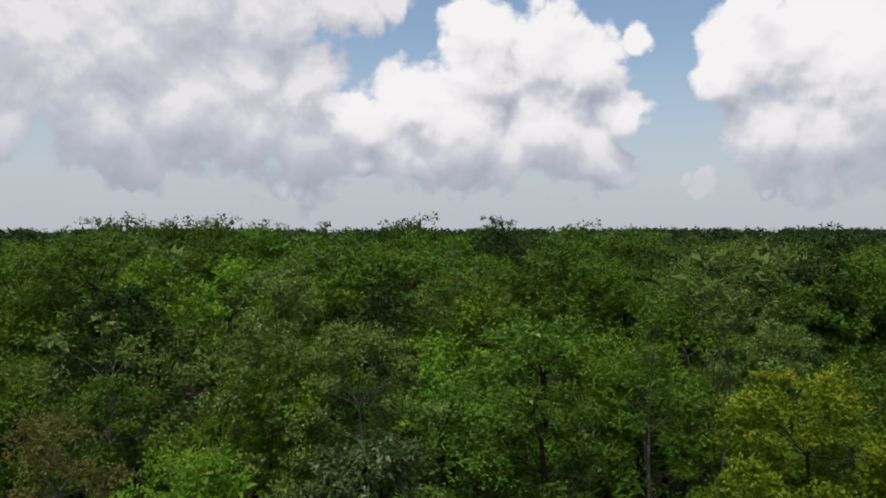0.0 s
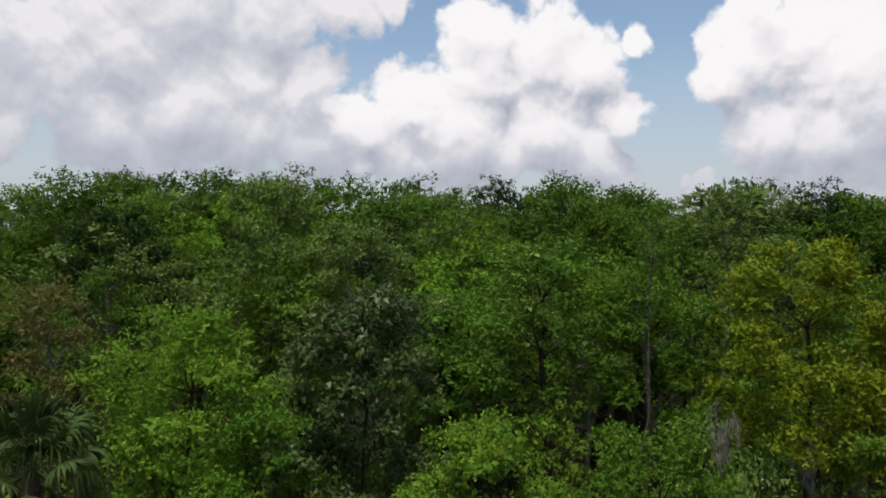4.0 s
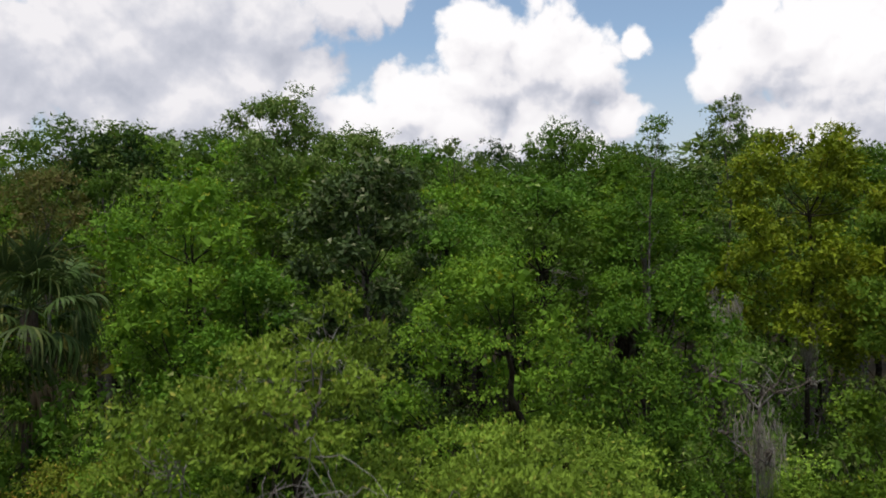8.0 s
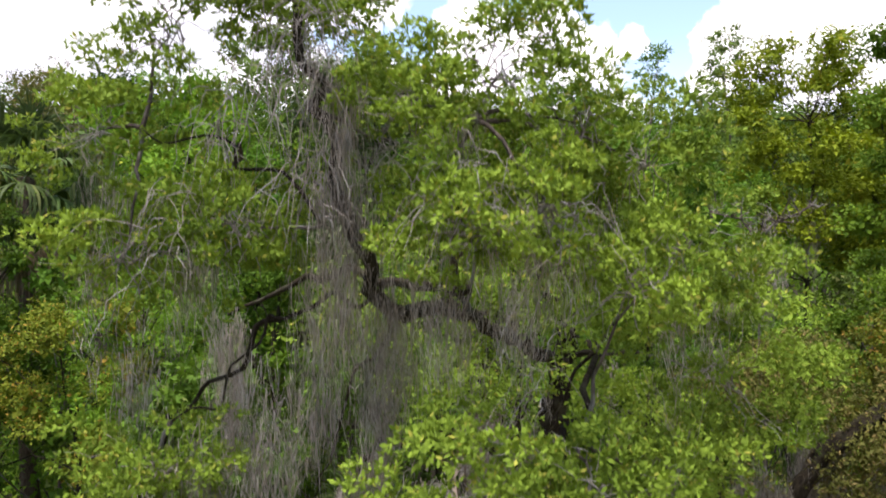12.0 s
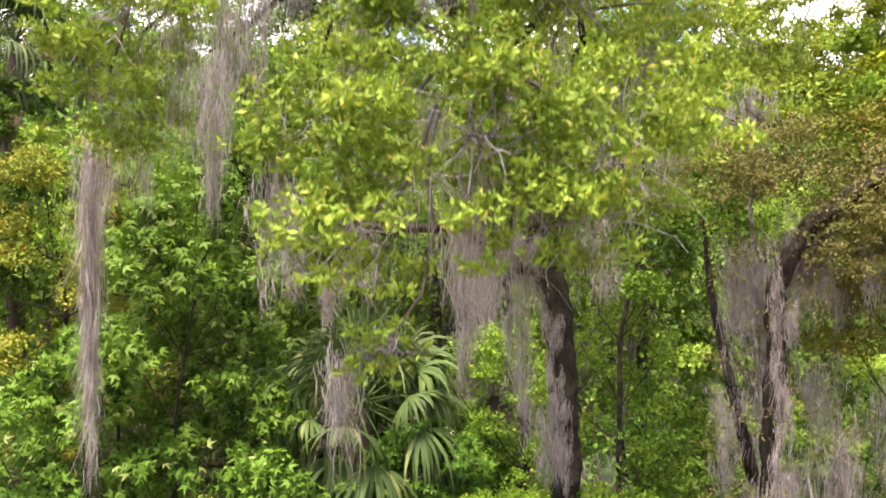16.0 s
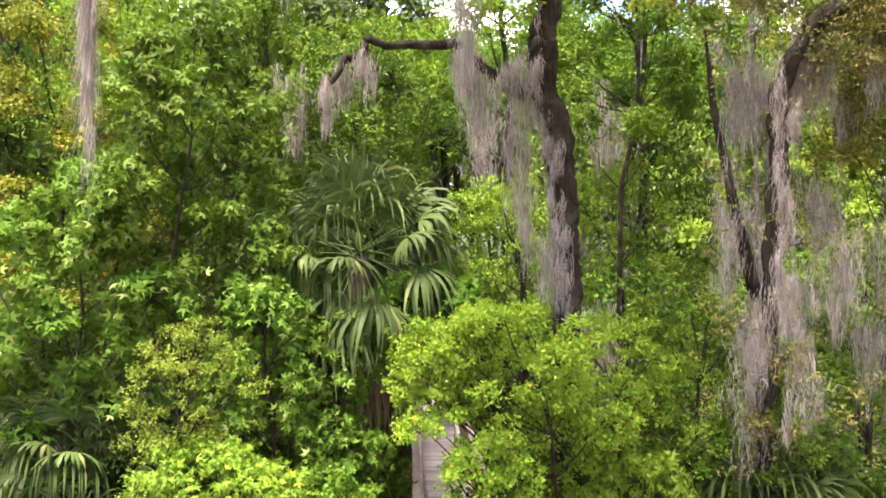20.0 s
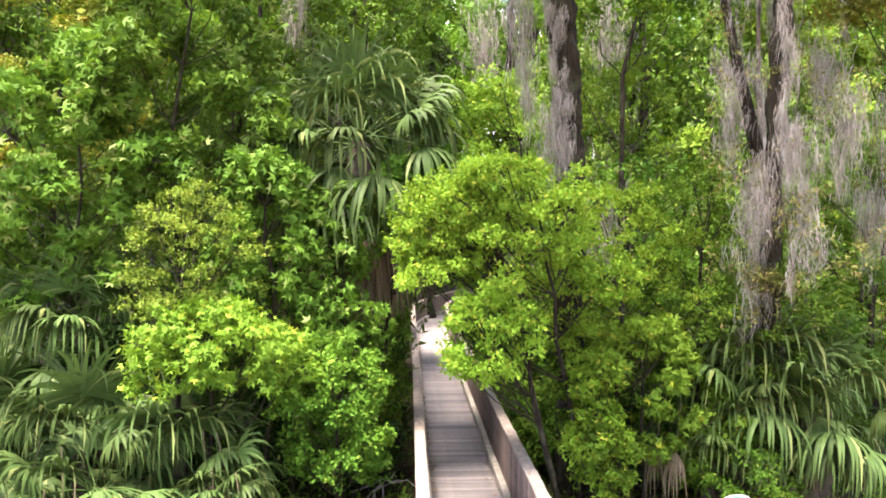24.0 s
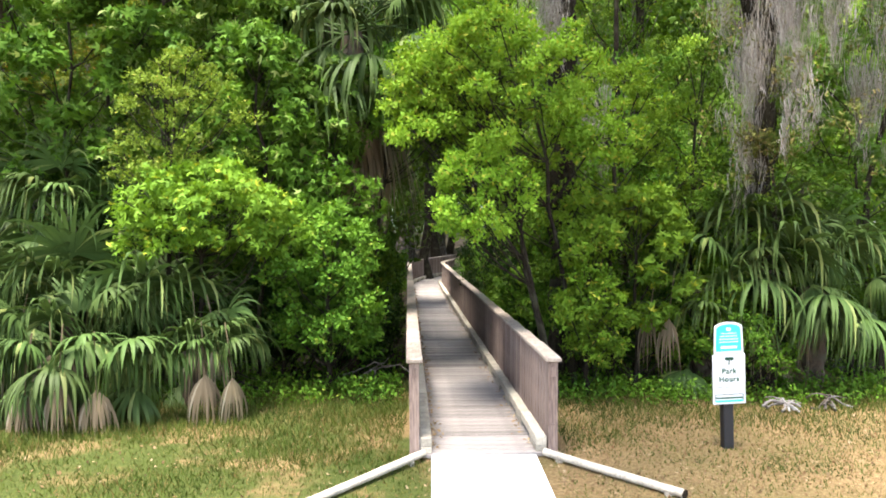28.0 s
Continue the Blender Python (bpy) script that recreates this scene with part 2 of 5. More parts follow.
BOOT = bark_material("palm_boot", (0.03, 0.021, 0.015), (0.11, 0.082, 0.06), (0.08, 0.075, 0.055), 14.0)


def moss_material():
    """Grey curly moss: patches from brown-grey to silver, each strand its own tone."""
    m, t = material("moss_strand")
    island = node(t, "NewGeometry").outputs["Random Per Island"]
    where = node(t, "TexCoord").outputs["Object"]
    drape = node(t, "Mapping", ins={"Vector": where, "Scale": (1, 1, 0.3)}).outputs[0]
    patch = node(t, "TexNoise", ins={"Vector": drape, "Scale": 9.0, "Detail": 5.0, "Roughness": 0.7}).outputs["Fac"]
    f = math_node(t, "MULTIPLY_ADD", island, 0.16, math_node(t, "MULTIPLY_ADD", patch, 2.0, -0.60))
    base = ramp(t, f, (0.10, (0.075, 0.062, 0.050)), (0.45, (0.245, 0.215, 0.185)), (0.95, (0.50, 0.465, 0.42)))
    dif = node(t, "BsdfDiffuse", ins={0: base})
    trans = node(t, "BsdfTranslucent", ins={0: base})
    finish(t, node(t, "MixShader", ins={0: 0.3, 1: dif.outputs[0], 2: trans.outputs[0]}).outputs[0])
    return m


MOSS = moss_material()
WOOD = plain_material("weathered_wood", (0.085, 0.055, 0.043), (0.25, 0.18, 0.145), 7.0, 0.8, 0.4, (1, 1, 0.12))
WOOD_CAP = plain_material("weathered_rail_wood", (0.14, 0.11, 0.085), (0.31, 0.255, 0.205), 5.0, 0.8, 0.4, (1, 0.2, 1))
DECK = plain_material("weathered_deck_wood", (0.095, 0.082, 0.075), (0.27, 0.24, 0.22), 4.0, 0.85, 0.5, (0.35, 3, 1))
CONCRETE = plain_material("pale_concrete", (0.55, 0.54, 0.50), (0.74, 0.73, 0.70), 3.0, 0.85, 0.2)
TIMBER = plain_material("grey_timber", (0.18, 0.16, 0.125), (0.40, 0.36, 0.29), 6.0, 0.85, 0.4)
WHITE = plain_material("sign_white", (0.50, 0.51, 0.52), (0.58, 0.58, 0.59), 3.0, 0.45, 0.05)
TEAL = plain_material("sign_teal", (0.01, 0.40, 0.33), (0.02, 0.47, 0.39), 3.0, 0.45, 0.05)
SIGN_GREEN = plain_material("sign_dark_green", (0.004, 0.05, 0.028), (0.01, 0.07, 0.04), 3.0, 0.5, 0.05)
SIGN_GREY = plain_material("sign_grey", (0.33, 0.36, 0.35), (0.40, 0.43, 0.42), 3.0, 0.5, 0.05)
BLACK = plain_material("black_post", (0.002, 0.002, 0.003), (0.006, 0.006, 0.008), 5.0, 0.6, 0.2)


# ---- building helpers ----
rng = np.random.default_rng(7)


def mesh_of(name, verts, faces, mat, smooth=False):
    """A mesh from an array of places and an array of faces with 3 or 4 corners each."""
    me = bpy.data.meshes.new(name)
    verts, faces = np.asarray(verts, np.float32), np.asarray(faces, np.int32)
    n, k = faces.shape
    me.vertices.add(len(verts))
    me.vertices.foreach_set("co", verts.ravel())
    me.loops.add(n * k)
    me.loops.foreach_set("vertex_index", faces.ravel())
    me.polygons.add(n)
    me.polygons.foreach_set("loop_start", np.arange(n, dtype=np.int32) * k)
    if smooth:
        me.polygons.foreach_set("use_smooth", np.ones(n, dtype=bool))
    me.update(calc_edges=True)
    me.materials.append(mat)
    return me


def child(name, me, parent, label="", m=None):
    ob = new(name, me)
    ob.parent = parent
    if m is not None:
        ob.matrix_basis = m
    return tagged(ob, label) if label else ob


def part(name, bm, mat, parent, label="", m=None):
    me = bpy.data.meshes.new(name)
    bm.to_mesh(me)
    bm.free()
    me.materials.append(mat)
    return child(name, me, parent, label, m)


def thing(name, label, category, at=(0, 0, 0), group="", kind="", m=None):
    ob = new(name)
    ob.empty_display_size = 0.2
    ob.matrix_basis = m if m is not None else Matrix.Translation(at)
    return tagged(ob, label, category, group, kind)


def unit(v):
    return v / np.maximum(np.linalg.norm(v, axis=-1, keepdims=True), 1e-9)


def box(x0, x1, y0, y1, z0, z1, bevel=0.0):
    bm = bmesh.new()
    bmesh.ops.create_cube(bm, size=1, matrix=Matrix.LocRotScale(((x0 + x1) / 2, (y0 + y1) / 2, (z0 + z1) / 2), None, (x1 - x0, y1 - y0, z1 - z0)))
    if bevel:
        bmesh.ops.bevel(bm, geom=bm.edges[:], offset=bevel, segments=1, affect="EDGES")
    return bm


def tube(line, radii, sides=7, rough=0.0):
    """Places and quads of a tapered limb along a line."""
    line, radii = np.asarray(line, float), np.asarray(radii, float)
    n = len(line)
    way = unit(np.gradient(line, axis=0))
    ref = np.array([0.31, 0.95, 0.05]) if abs(way[:, 2]).mean() > 0.6 else np.array([0.05, 0.1, 1.0])
    a = unit(np.cross(way, ref))
    b = np.cross(way, a)
    turn = np.linspace(0, 2 * np.pi, sides, endpoint=False)
    r = radii[:, None] * (1 + rough * rng.uniform(-1, 1, (n, sides)))
    v = line[:, None] + r[..., None] * (np.cos(turn)[None, :, None] * a[:, None] + np.sin(turn)[None, :, None] * b[:, None])
    i, j = np.meshgrid(np.arange(n - 1), np.arange(sides), indexing="ij")
    k = (j + 1) % sides
    f = np.stack([i * sides + j, i * sides + k, (i + 1) * sides + k, (i + 1) * sides + j], -1).reshape(-1, 4)
    return v.reshape(-1, 3), f


def bark_tube(line, radii, sides=24):
    """A thick old trunk: its bark stands in broken ridges that run along it."""
    line, radii = np.asarray(line, float), np.asarray(radii, float)
    run = np.concatenate([[0], np.cumsum(np.linalg.norm(np.diff(line, axis=0), axis=1))])
    t = np.linspace(0, run[-1], max(8, int(run[-1] / 0.07)))
    line = np.stack([np.interp(t, run, line[:, i]) for i in range(3)], 1)
    radii = np.interp(t, run, radii)
    v, f = tube(line, radii, sides)
    v = v.reshape(len(t), sides, 3)
    a = np.linspace(0, 2 * np.pi, sides, endpoint=False)[None]
    ridge = np.sin(5 * a + 2.2 * np.sin(1.9 * t[:, None]) + 1.0) + 0.8 * np.sin(9 * a - 3.1 * np.sin(1.3 * t[:, None] + 0.7)) * np.sin(5.3 * t[:, None] + 2 * a)
    lump = np.sin(2.7 * t[:, None] + a) + np.sin(4.9 * t[:, None] - 2 * a + 1.7)
    k = 1 + 0.11 * ridge + 0.02 * lump + rng.normal(0, 0.06, (len(t), sides))
    return (line[:, None] + (v - line[:, None]) * k[..., None]).reshape(-1, 3), f


def joined(pieces):
    vs, fs, n = [], [], 0
    for v, f in pieces:
        vs.append(v)
        fs.append(f + n)
        n += len(v)
    return np.concatenate(vs), np.concatenate(fs)


def bend(a, b, steps=6, sag=0.0, wobble=0.08):
    """A crooked line from a to b."""
    a, b = np.asarray(a, float), np.asarray(b, float)
    t = np.linspace(0, 1, steps + 1)[:, None]
    size = np.linalg.norm(b - a)
    out = a + (b - a) * t
    out += np.sin(np.pi * t) * np.array([0, 0, sag * size])
    shift = rng.normal(0, wobble * size / steps, (steps + 1, 3)).cumsum(0)
    shift -= shift[0] + (shift[-1] - shift[0]) * t
    return out + shift


def ripple(d, k):
    """A smooth uneven number, about -1 to 1, for every place."""
    w = np.sin(d @ np.array([k, 1.7 * k, 0.6 * k]) + 1.3) + np.sin(d @ np.array([-1.3 * k, 0.8 * k, 1.9 * k]) + 4.1) + np.sin(d @ np.array([0.7 * k, -1.6 * k, 1.2 * k]) + 2.2)
    return w / 3


def leaves(tips, ways, per, size, width=0.42, spread=0.5, droop=0.1, three=False, loose=0.6, star=False):
    """Leaves in tufts: per leaves set round every tip, pointing outwards along its way."""
    n = len(tips) * per
    tip, way = np.repeat(tips, per, 0), np.repeat(ways, per, 0)
    axis = unit(way * 0.45 + rng.normal(0, 0.62, (n, 3)) + np.array([0, 0, -droop]))
    up = unit(np.array([0, 0, 0.55]) + way * 0.95 + rng.normal(0, 0.44, (n, 3)))
    across = unit(np.cross(axis, up))
    face = np.cross(across, axis)
    length = size * rng.uniform(0.6, 1.25, (n, 1))
    base = tip + rng.normal(0, spread * size * 1.6, (n, 3)) * loose
    wide = length * width * 0.5
    if three:
        v = np.stack([base - across * wide, base + across * wide, base + axis * length], 1)
        return v.reshape(-1, 3), np.arange(3 * n).reshape(n, 3)
    if star:
        def at(a, r):
            return base + (axis * math.cos(a) + across * math.sin(a)) * length * r - face * length * r * r * 0.15
        v = np.stack([base, at(-1.5, 0.34), at(-0.98, 0.92), at(-0.5, 0.36), at(0.0, 1.1), at(0.5, 0.36), at(0.98, 0.92), at(1.5, 0.34)], 1)
        f = (np.arange(n) * 8)[:, None, None] + np.array([[0, 1, 2, 3], [0, 3, 4, 5], [0, 5, 6, 7]])[None]
        return v.reshape(-1, 3), f.reshape(-1, 4)
    mid = base + axis * length * 0.5 - face * wide * 0.35
    v = np.stack([base, mid - across * wide, base + axis * length - face * length * droop, mid + across * wide], 1)
    return v.reshape(-1, 3), np.arange(4 * n).reshape(n, 4)


def shell(lobes, tufts, low=-0.35, inner=0.25, twofold=12, small=0.28, large=0.58, out=1.12, rough=1.0, gap=-0.42):
    """Tips and outward ways of tufts over the skins of several lobes (x, y, z, radius, flatness)."""
    lobes = np.asarray(lobes, float)
    if twofold:
        many = np.repeat(lobes, twofold, 0)
        d = unit(rng.normal(0, 1, (len(many), 3)) + np.array([0, 0, 0.15]))
        at = many[:, :3] + d * (many[:, 3] * rng.uniform(0.45 * out, out, len(many)))[:, None] * np.stack([np.ones(len(many)), np.ones(len(many)), many[:, 4]], 1)
        lobes = np.concatenate([at, (many[:, 3] * rng.uniform(small, large, len(many)))[:, None], rng.uniform(0.34, 0.7, (len(many), 1))], 1)
    share = lobes[:, 3] ** 2
    pick = rng.choice(len(lobes), tufts * 2, p=share / share.sum())
    d = unit(rng.normal(0, 1, (tufts * 2, 3)))
    d = d[rng.uniform(-1, 1, len(d)) * 0.5 + low < d[:, 2]]
    pick = pick[:len(d)]
    L = lobes[pick]
    depth = np.where(rng.random(len(d)) < inner, rng.uniform(0.35, 0.85, len(d)), rng.normal(1.0, 0.13 * rough, len(d)))
    bulge = 1 + 0.34 * rough * ripple(d + L[:, :3] * 2.3, 3.1) + 0.20 * rough * ripple(d + L[:, :3], 8.0)
    r = L[:, 3] * depth * bulge
    p = L[:, :3] + d * r[:, None] * np.stack([np.ones(len(d)), np.ones(len(d)), L[:, 4]], 1)
    keep = ripple(p / np.median(lobes[:, 3]), 4.3) > gap
    return p[keep][:tufts], d[keep][:tufts]


def crown_lobes(z0, z1, rx, ry, count, size=0.42, flat=0.8, shape=0.0):
    """Lobes spread over a crown that hangs round the z axis between two heights. shape > 0: wider at the foot."""
    out = []
    zc, rz = (z0 + z1) / 2, (z1 - z0) / 2
    for i in range(count):
        h = 1 - 2 * (i + 0.5) / count * 0.86
        a = i * 2.39996 + rng.uniform(-0.4, 0.4)
        w = math.sqrt(max(0.05, 1 - h * h)) * (1 - shape * h * 0.5)
        k = rng.uniform(0.45, 1.05)
        r = size * min(rx, ry) * rng.uniform(0.55, 1.35)
        out.append((math.cos(a) * w * rx * k, math.sin(a) * w * ry * k, zc + h * (rz - r * flat * 0.8), r, flat))
    return out


def heart(lobes, count, three):
    """Broad shaded leaves deep inside the lobes, so that a crown is not seen through."""
    L = np.asarray(lobes, float)[rng.integers(len(lobes), size=count)]
    d = unit(rng.normal(0, 1, (count, 3)))
    p = L[:, :3] + d * (L[:, 3] * rng.uniform(0.05, 0.6, count))[:, None] * np.stack([np.ones(count), np.ones(count), L[:, 4]], 1)
    return leaves(p, d, 1, 0.34 * float(np.mean(L[:, 3])), 0.7, three=three, spread=0.05)


def tree(name, label, at, lobes, leaf, size, tufts, per=6, bark=None, trunk=0.16, lean=(0, 0), three=False, ground=0.0,
         twigs=0, width=0.42, low=-0.35, group="", category="tree", droop=0.1, sides=7, over=(0, 0), core=0, star=False, clump=(12, 0.28, 0.58, 1.12)):
    """A tree at its foot: trunk, limbs out to the lobes, crown of leaf tufts."""
    bark = bark or BARK
    ob = thing(name, label, category, (at[0], at[1], ground), group)
    lobes = [(x + over[0], y + over[1], z - ground, r, f) for x, y, z, r, f in lobes]
    mean = np.mean([l[:3] for l in lobes], 0)
    top = np.array([mean[0] * 0.6 + lean[0], mean[1] * 0.6 + lean[1], mean[2] + 0.25 * (max(l[2] for l in lobes) - mean[2])])
    line = bend((0, 0, -0.3), top, 9, 0, 0.10)
    radii = np.linspace(trunk, trunk * 0.45, 10)
    radii[0] *= 1.5
    child("trunk", mesh_of("trunk", *tube(line, radii, sides + 2, 0.08), bark, True), ob)
    limbs = []
    for x, y, z, r, f in lobes:
        want = z - 0.55 * math.hypot(x - line[-1][0] * 0.5, y - line[-1][1] * 0.5) - 0.2
        s = line[max(1, int(np.argmin(abs(line[:, 2] - want))))]
        limbs.append(tube(bend(s, (x, y, z + r * 0.3), 5, -0.06, 0.16), np.linspace(trunk * 0.22, 0.007, 6), max(3, sides - 2), 0.05))
    tips, ways = shell(lobes, tufts, low, 0.25, *clump)
    if twigs:
        L = np.asarray(lobes)
        for i in rng.choice(len(tips), min(twigs, len(tips)), False):
            c = L[np.argmin(((L[:, :3] - tips[i]) ** 2).sum(1))]
            s = c[:3] + (tips[i] - c[:3]) * 0.15 + rng.normal(0, c[3] * 0.12, 3)
            limbs.append(tube(bend(s, tips[i], 4, -0.05, 0.3), np.linspace(0.010, 0.003, 5), 3))
    tagged(child("limb", mesh_of("limb", *joined(limbs), bark, True), ob), kind="stuff")
    foliage = [leaves(tips, ways, per, size, width, three=three, droop=droop, star=star)]
    if core:
        foliage.append(heart(lobes, core, three))
    child("crown", mesh_of("crown", *joined(foliage), LEAF[leaf]), ob)
    return ob


def moss(at, length, spread, strands, label="grey Spanish moss hanging from an oak limb"):
    """A beard of hanging moss: ragged tassels of thin crooked strands, one below the other."""
    k, per = 4, 13
    tassels = max(8, int(strands * 0.42))
    h = rng.random(tassels) ** 1.25
    radius = spread * (1.15 - 0.9 * h) * rng.uniform(0.5, 1.2, tassels)
    a = rng.uniform(0, 6.28, tassels)
    q = np.sqrt(rng.random(tassels))
    root = np.stack([np.cos(a) * q * radius * 2.0, np.sin(a) * q * radius * 1.6, -h * length * 0.76 + rng.normal(0, 0.15, tassels) * length ** 0.5], 1)
    n = tassels * per
    r = np.repeat(root, per, 0) + rng.normal(0, 1, (n, 3)) * np.array([1, 1, 2]) * min(0.045, 0.008 + 0.35 * spread)
    long = np.repeat(np.where(rng.random(tassels) < 0.5, rng.uniform(0.06, 0.2, tassels), rng.uniform(0.2, 0.5, tassels)) * length ** 0.5 * (1.2 - 0.3 * h), per) * rng.uniform(0.4, 1.15, n)
    t = np.linspace(0, 1, k)
    wob = rng.normal(0, 0.019, (n, k, 2)).cumsum(1) * np.minimum(1.0, long / 0.2)[:, None, None]
    sway = np.repeat(rng.normal(0, 0.13, (tassels, 2)), per, 0)
    centre = np.zeros((n, k, 3))
    home = np.repeat(root, per, 0)
    centre[:, :, :2] = home[:, None, :2] + (r - home)[:, None, :2] * (1 - 0.65 * t)[None, :, None] + wob + sway[:, None] * (t ** 2)[None, :, None] * long[:, None, None]
    centre[:, :, 2] = r[:, None, 2] - long[:, None] * t
    turn = rng.uniform(0, np.pi, n)
    side = np.stack([np.cos(turn), np.sin(turn), 0 * turn], 1)
    fine = 0.0007 + 0.00030 * at[1]
    wide = (fine * rng.uniform(0.5, 1.4, n)[:, None] * (1.1 - t)[None] * rng.uniform(0.5, 1.5, (n, k)))[..., None]
    v = np.stack([centre - side[:, None] * wide, centre + side[:, None] * wide], 2).reshape(-1, 3)
    i, j = np.meshgrid(np.arange(n), np.arange(k - 1), indexing="ij")
    s = (i * k + j) * 2
    f = np.stack([s, s + 1, s + 3, s + 2], -1).reshape(-1, 4)
    ob = new("spanish_moss", mesh_of("spanish_moss", v, f, MOSS))
    ob.location = at
    return tagged(ob, label, "moss", "Spanish moss on the trees", "stuff")


def moss_along(line, count, short, long, spread, strands, label):
    """Beards of moss at uneven distances along a limb."""
    line = np.asarray(line, float)
    for t in rng.uniform(0, len(line) - 1.001, count):
        i = int(t)
        p = line[i] + (line[i + 1] - line[i]) * (t - i) + rng.normal(0, 0.06, 3)
        size = rng.uniform(short, long)
        moss(p, size, spread * rng.uniform(0.6, 1.3), int(strands * rng.uniform(0.5, 1.4)), label)


def frond_mesh(name, size, blades, mat, tilt, limp=1.0, closed=1.0, torn=0.15):
    """A fan palm leaf for one tilt: a bowed stalk along +x and narrow split blades that arch over and hang straight down."""
    down = np.array([-math.sin(radians(tilt)), 0, -math.cos(radians(tilt))])
    t = np.linspace(0, 1, 7)
    stalk = np.stack([size * 0.95 * t, 0 * t, 0 * t], 1) + down * (0.16 * size * t ** 2.2)[:, None]
    pieces = [tube(stalk, np.linspace(0.017, 0.008, 7), 3)]
    hub = stalk[-1]
    for i in range(blades):
        a = (i / (blades - 1) * 2 - 1) * 2.1 * closed + rng.normal(0, 0.03)
        length = size * (1.0 - 0.30 * abs(a) / 2.1) * rng.uniform(0.97 - torn, 0.97 + torn)
        way = unit(np.array([math.cos(a), math.sin(a), 0.22 - 0.22 * abs(a)]))
        rib = hub - np.array([0.16 * size * (1 - abs(a) / 2.1), 0, 0])
        p, line = rib.copy(), [rib.copy()]
        soft = limp * rng.uniform(0.7, 1.35)
        for k in range(7):
            g = min(0.95, soft * (0.02 + 0.16 * k))
            w = unit(way * (1 - g) + down * g)
            p = p + w * length / 7
            line.append(p.copy())
        line = np.array(line)
        run = unit(np.gradient(line, axis=0))
        across = unit(np.cross(run, unit(np.cross(run[0], np.array([-math.sin(a), math.cos(a), 0])))[None].repeat(8, 0)))
        w = np.array([0.006, 0.019, 0.026, 0.025, 0.020, 0.013, 0.007, 0.001]) * size
        lift = -down * 0.35
        l, r = line - across * w[:, None] - lift * w[:, None], line + across * w[:, None] - lift * w[:, None]
        v = np.stack([l, line, r], 1).reshape(-1, 3)
        f = []
        for j in range(7):
            f += [(j * 3, j * 3 + 1, j * 3 + 4, j * 3 + 3), (j * 3 + 1, j * 3 + 2, j * 3 + 5, j * 3 + 4)]
        pieces.append((v, np.array(f)))
    return mesh_of(name, *joined(pieces), mat)


FROND_TILTS = (70, 45, 20, -5, -35)
FROND = [frond_mesh("frond", 0.95, 28, LEAF["palm"], d, k, 0.8) for d, k in zip(FROND_TILTS, (0.6, 0.85, 1.05, 1.15, 1.2))]
DEAD_FROND = [frond_mesh("dead_frond", 0.85, 22, LEAF["deadpalm"], d, 1.3, 0.5, 0.5) for d in (-50, -72)]


def palm(label, at, height, fronds, size=1.0, dead=6, trunk=0.15, ground=0.0, lean=(0, 0), start=82, spread=125, fans=(), withered=()):
    """A cabbage palm: boot-clad trunk, fans spread from upright to hanging, dead ones beneath."""
    ob = thing("cabbage_palm", label, "palm", (at[0], at[1], ground), "cabbage palms")
    top = np.array([lean[0], lean[1], height])
    if height > 0.25:
        child("trunk", mesh_of("trunk", *tube(bend((0, 0, -0.2), top, 12, 0, 0.03), trunk * (1 + 0.18 * (np.arange(13) % 2)), 10, 0.10), BOOT), ob)
    for i in range(fronds):
        tilt = start - spread * (i + 0.5) / fronds + rng.uniform(-9, 9)
        which = min(range(5), key=lambda k: abs(FROND_TILTS[k] - tilt))
        up = radians(tilt)
        rot = Euler((rng.uniform(-0.2, 0.2), -up, i * 2.39996 + rng.uniform(-0.3, 0.3))).to_matrix().to_4x4()
        k = size * rng.uniform(0.85, 1.12)
        m = Matrix.Translation(top + np.array([0, 0, rng.uniform(-0.12, 0.1)])) @ rot @ Matrix.Diagonal((k, k, k, 1))
        child("frond", FROND[which], ob, "", m)
    for i in range(dead):
        rot = Euler((rng.uniform(-0.4, 0.4), radians(rng.uniform(60, 82)), i * 2.39996 + 1.1)).to_matrix().to_4x4()
        m = Matrix.Translation(top - np.array([0, 0, rng.uniform(0.15, 0.35)])) @ rot @ Matrix.Diagonal((size * 1.1, size * 1.1, size * 1.1, 1))
        child("dead_frond", DEAD_FROND[1], ob, "withered brown fan" if i == 0 else "", m)
    # fans that reach out of the crown to the light, by the ends of their stalks
    for i, end in enumerate(tuple(fans) + tuple(withered)):
        way = Vector(end) - Vector((at[0], at[1], ground)) - Vector(top)
        flat = math.hypot(way.x, way.y)
        tilt = math.degrees(math.atan2(way.z, flat)) + 8
        k = max(0.8, min(1.3, way.length / 0.9))
        rot = Euler((rng.uniform(-0.12, 0.12), -radians(tilt), math.atan2(way.y, way.x))).to_matrix().to_4x4()
        m = Matrix.Translation(top) @ rot @ Matrix.Diagonal((way.length / 0.9, k, k, 1))
        if i < len(fans):
            child("frond", FROND[min(range(5), key=lambda n: abs(FROND_TILTS[n] - tilt))], ob, "", m)
        else:
            rot = Euler((rng.uniform(-0.3, 0.3), radians(76), math.atan2(way.y, way.x) + rng.uniform(-0.4, 0.4))).to_matrix().to_4x4()
            m = Matrix.Translation(Vector(top) + way + Vector((0, 0, 0.62))) @ rot @ Matrix.Diagonal((0.72, 0.62, 0.62, 1))
            child("dead_frond", DEAD_FROND[1], ob, "withered pinkish grey fan", m)
    return ob


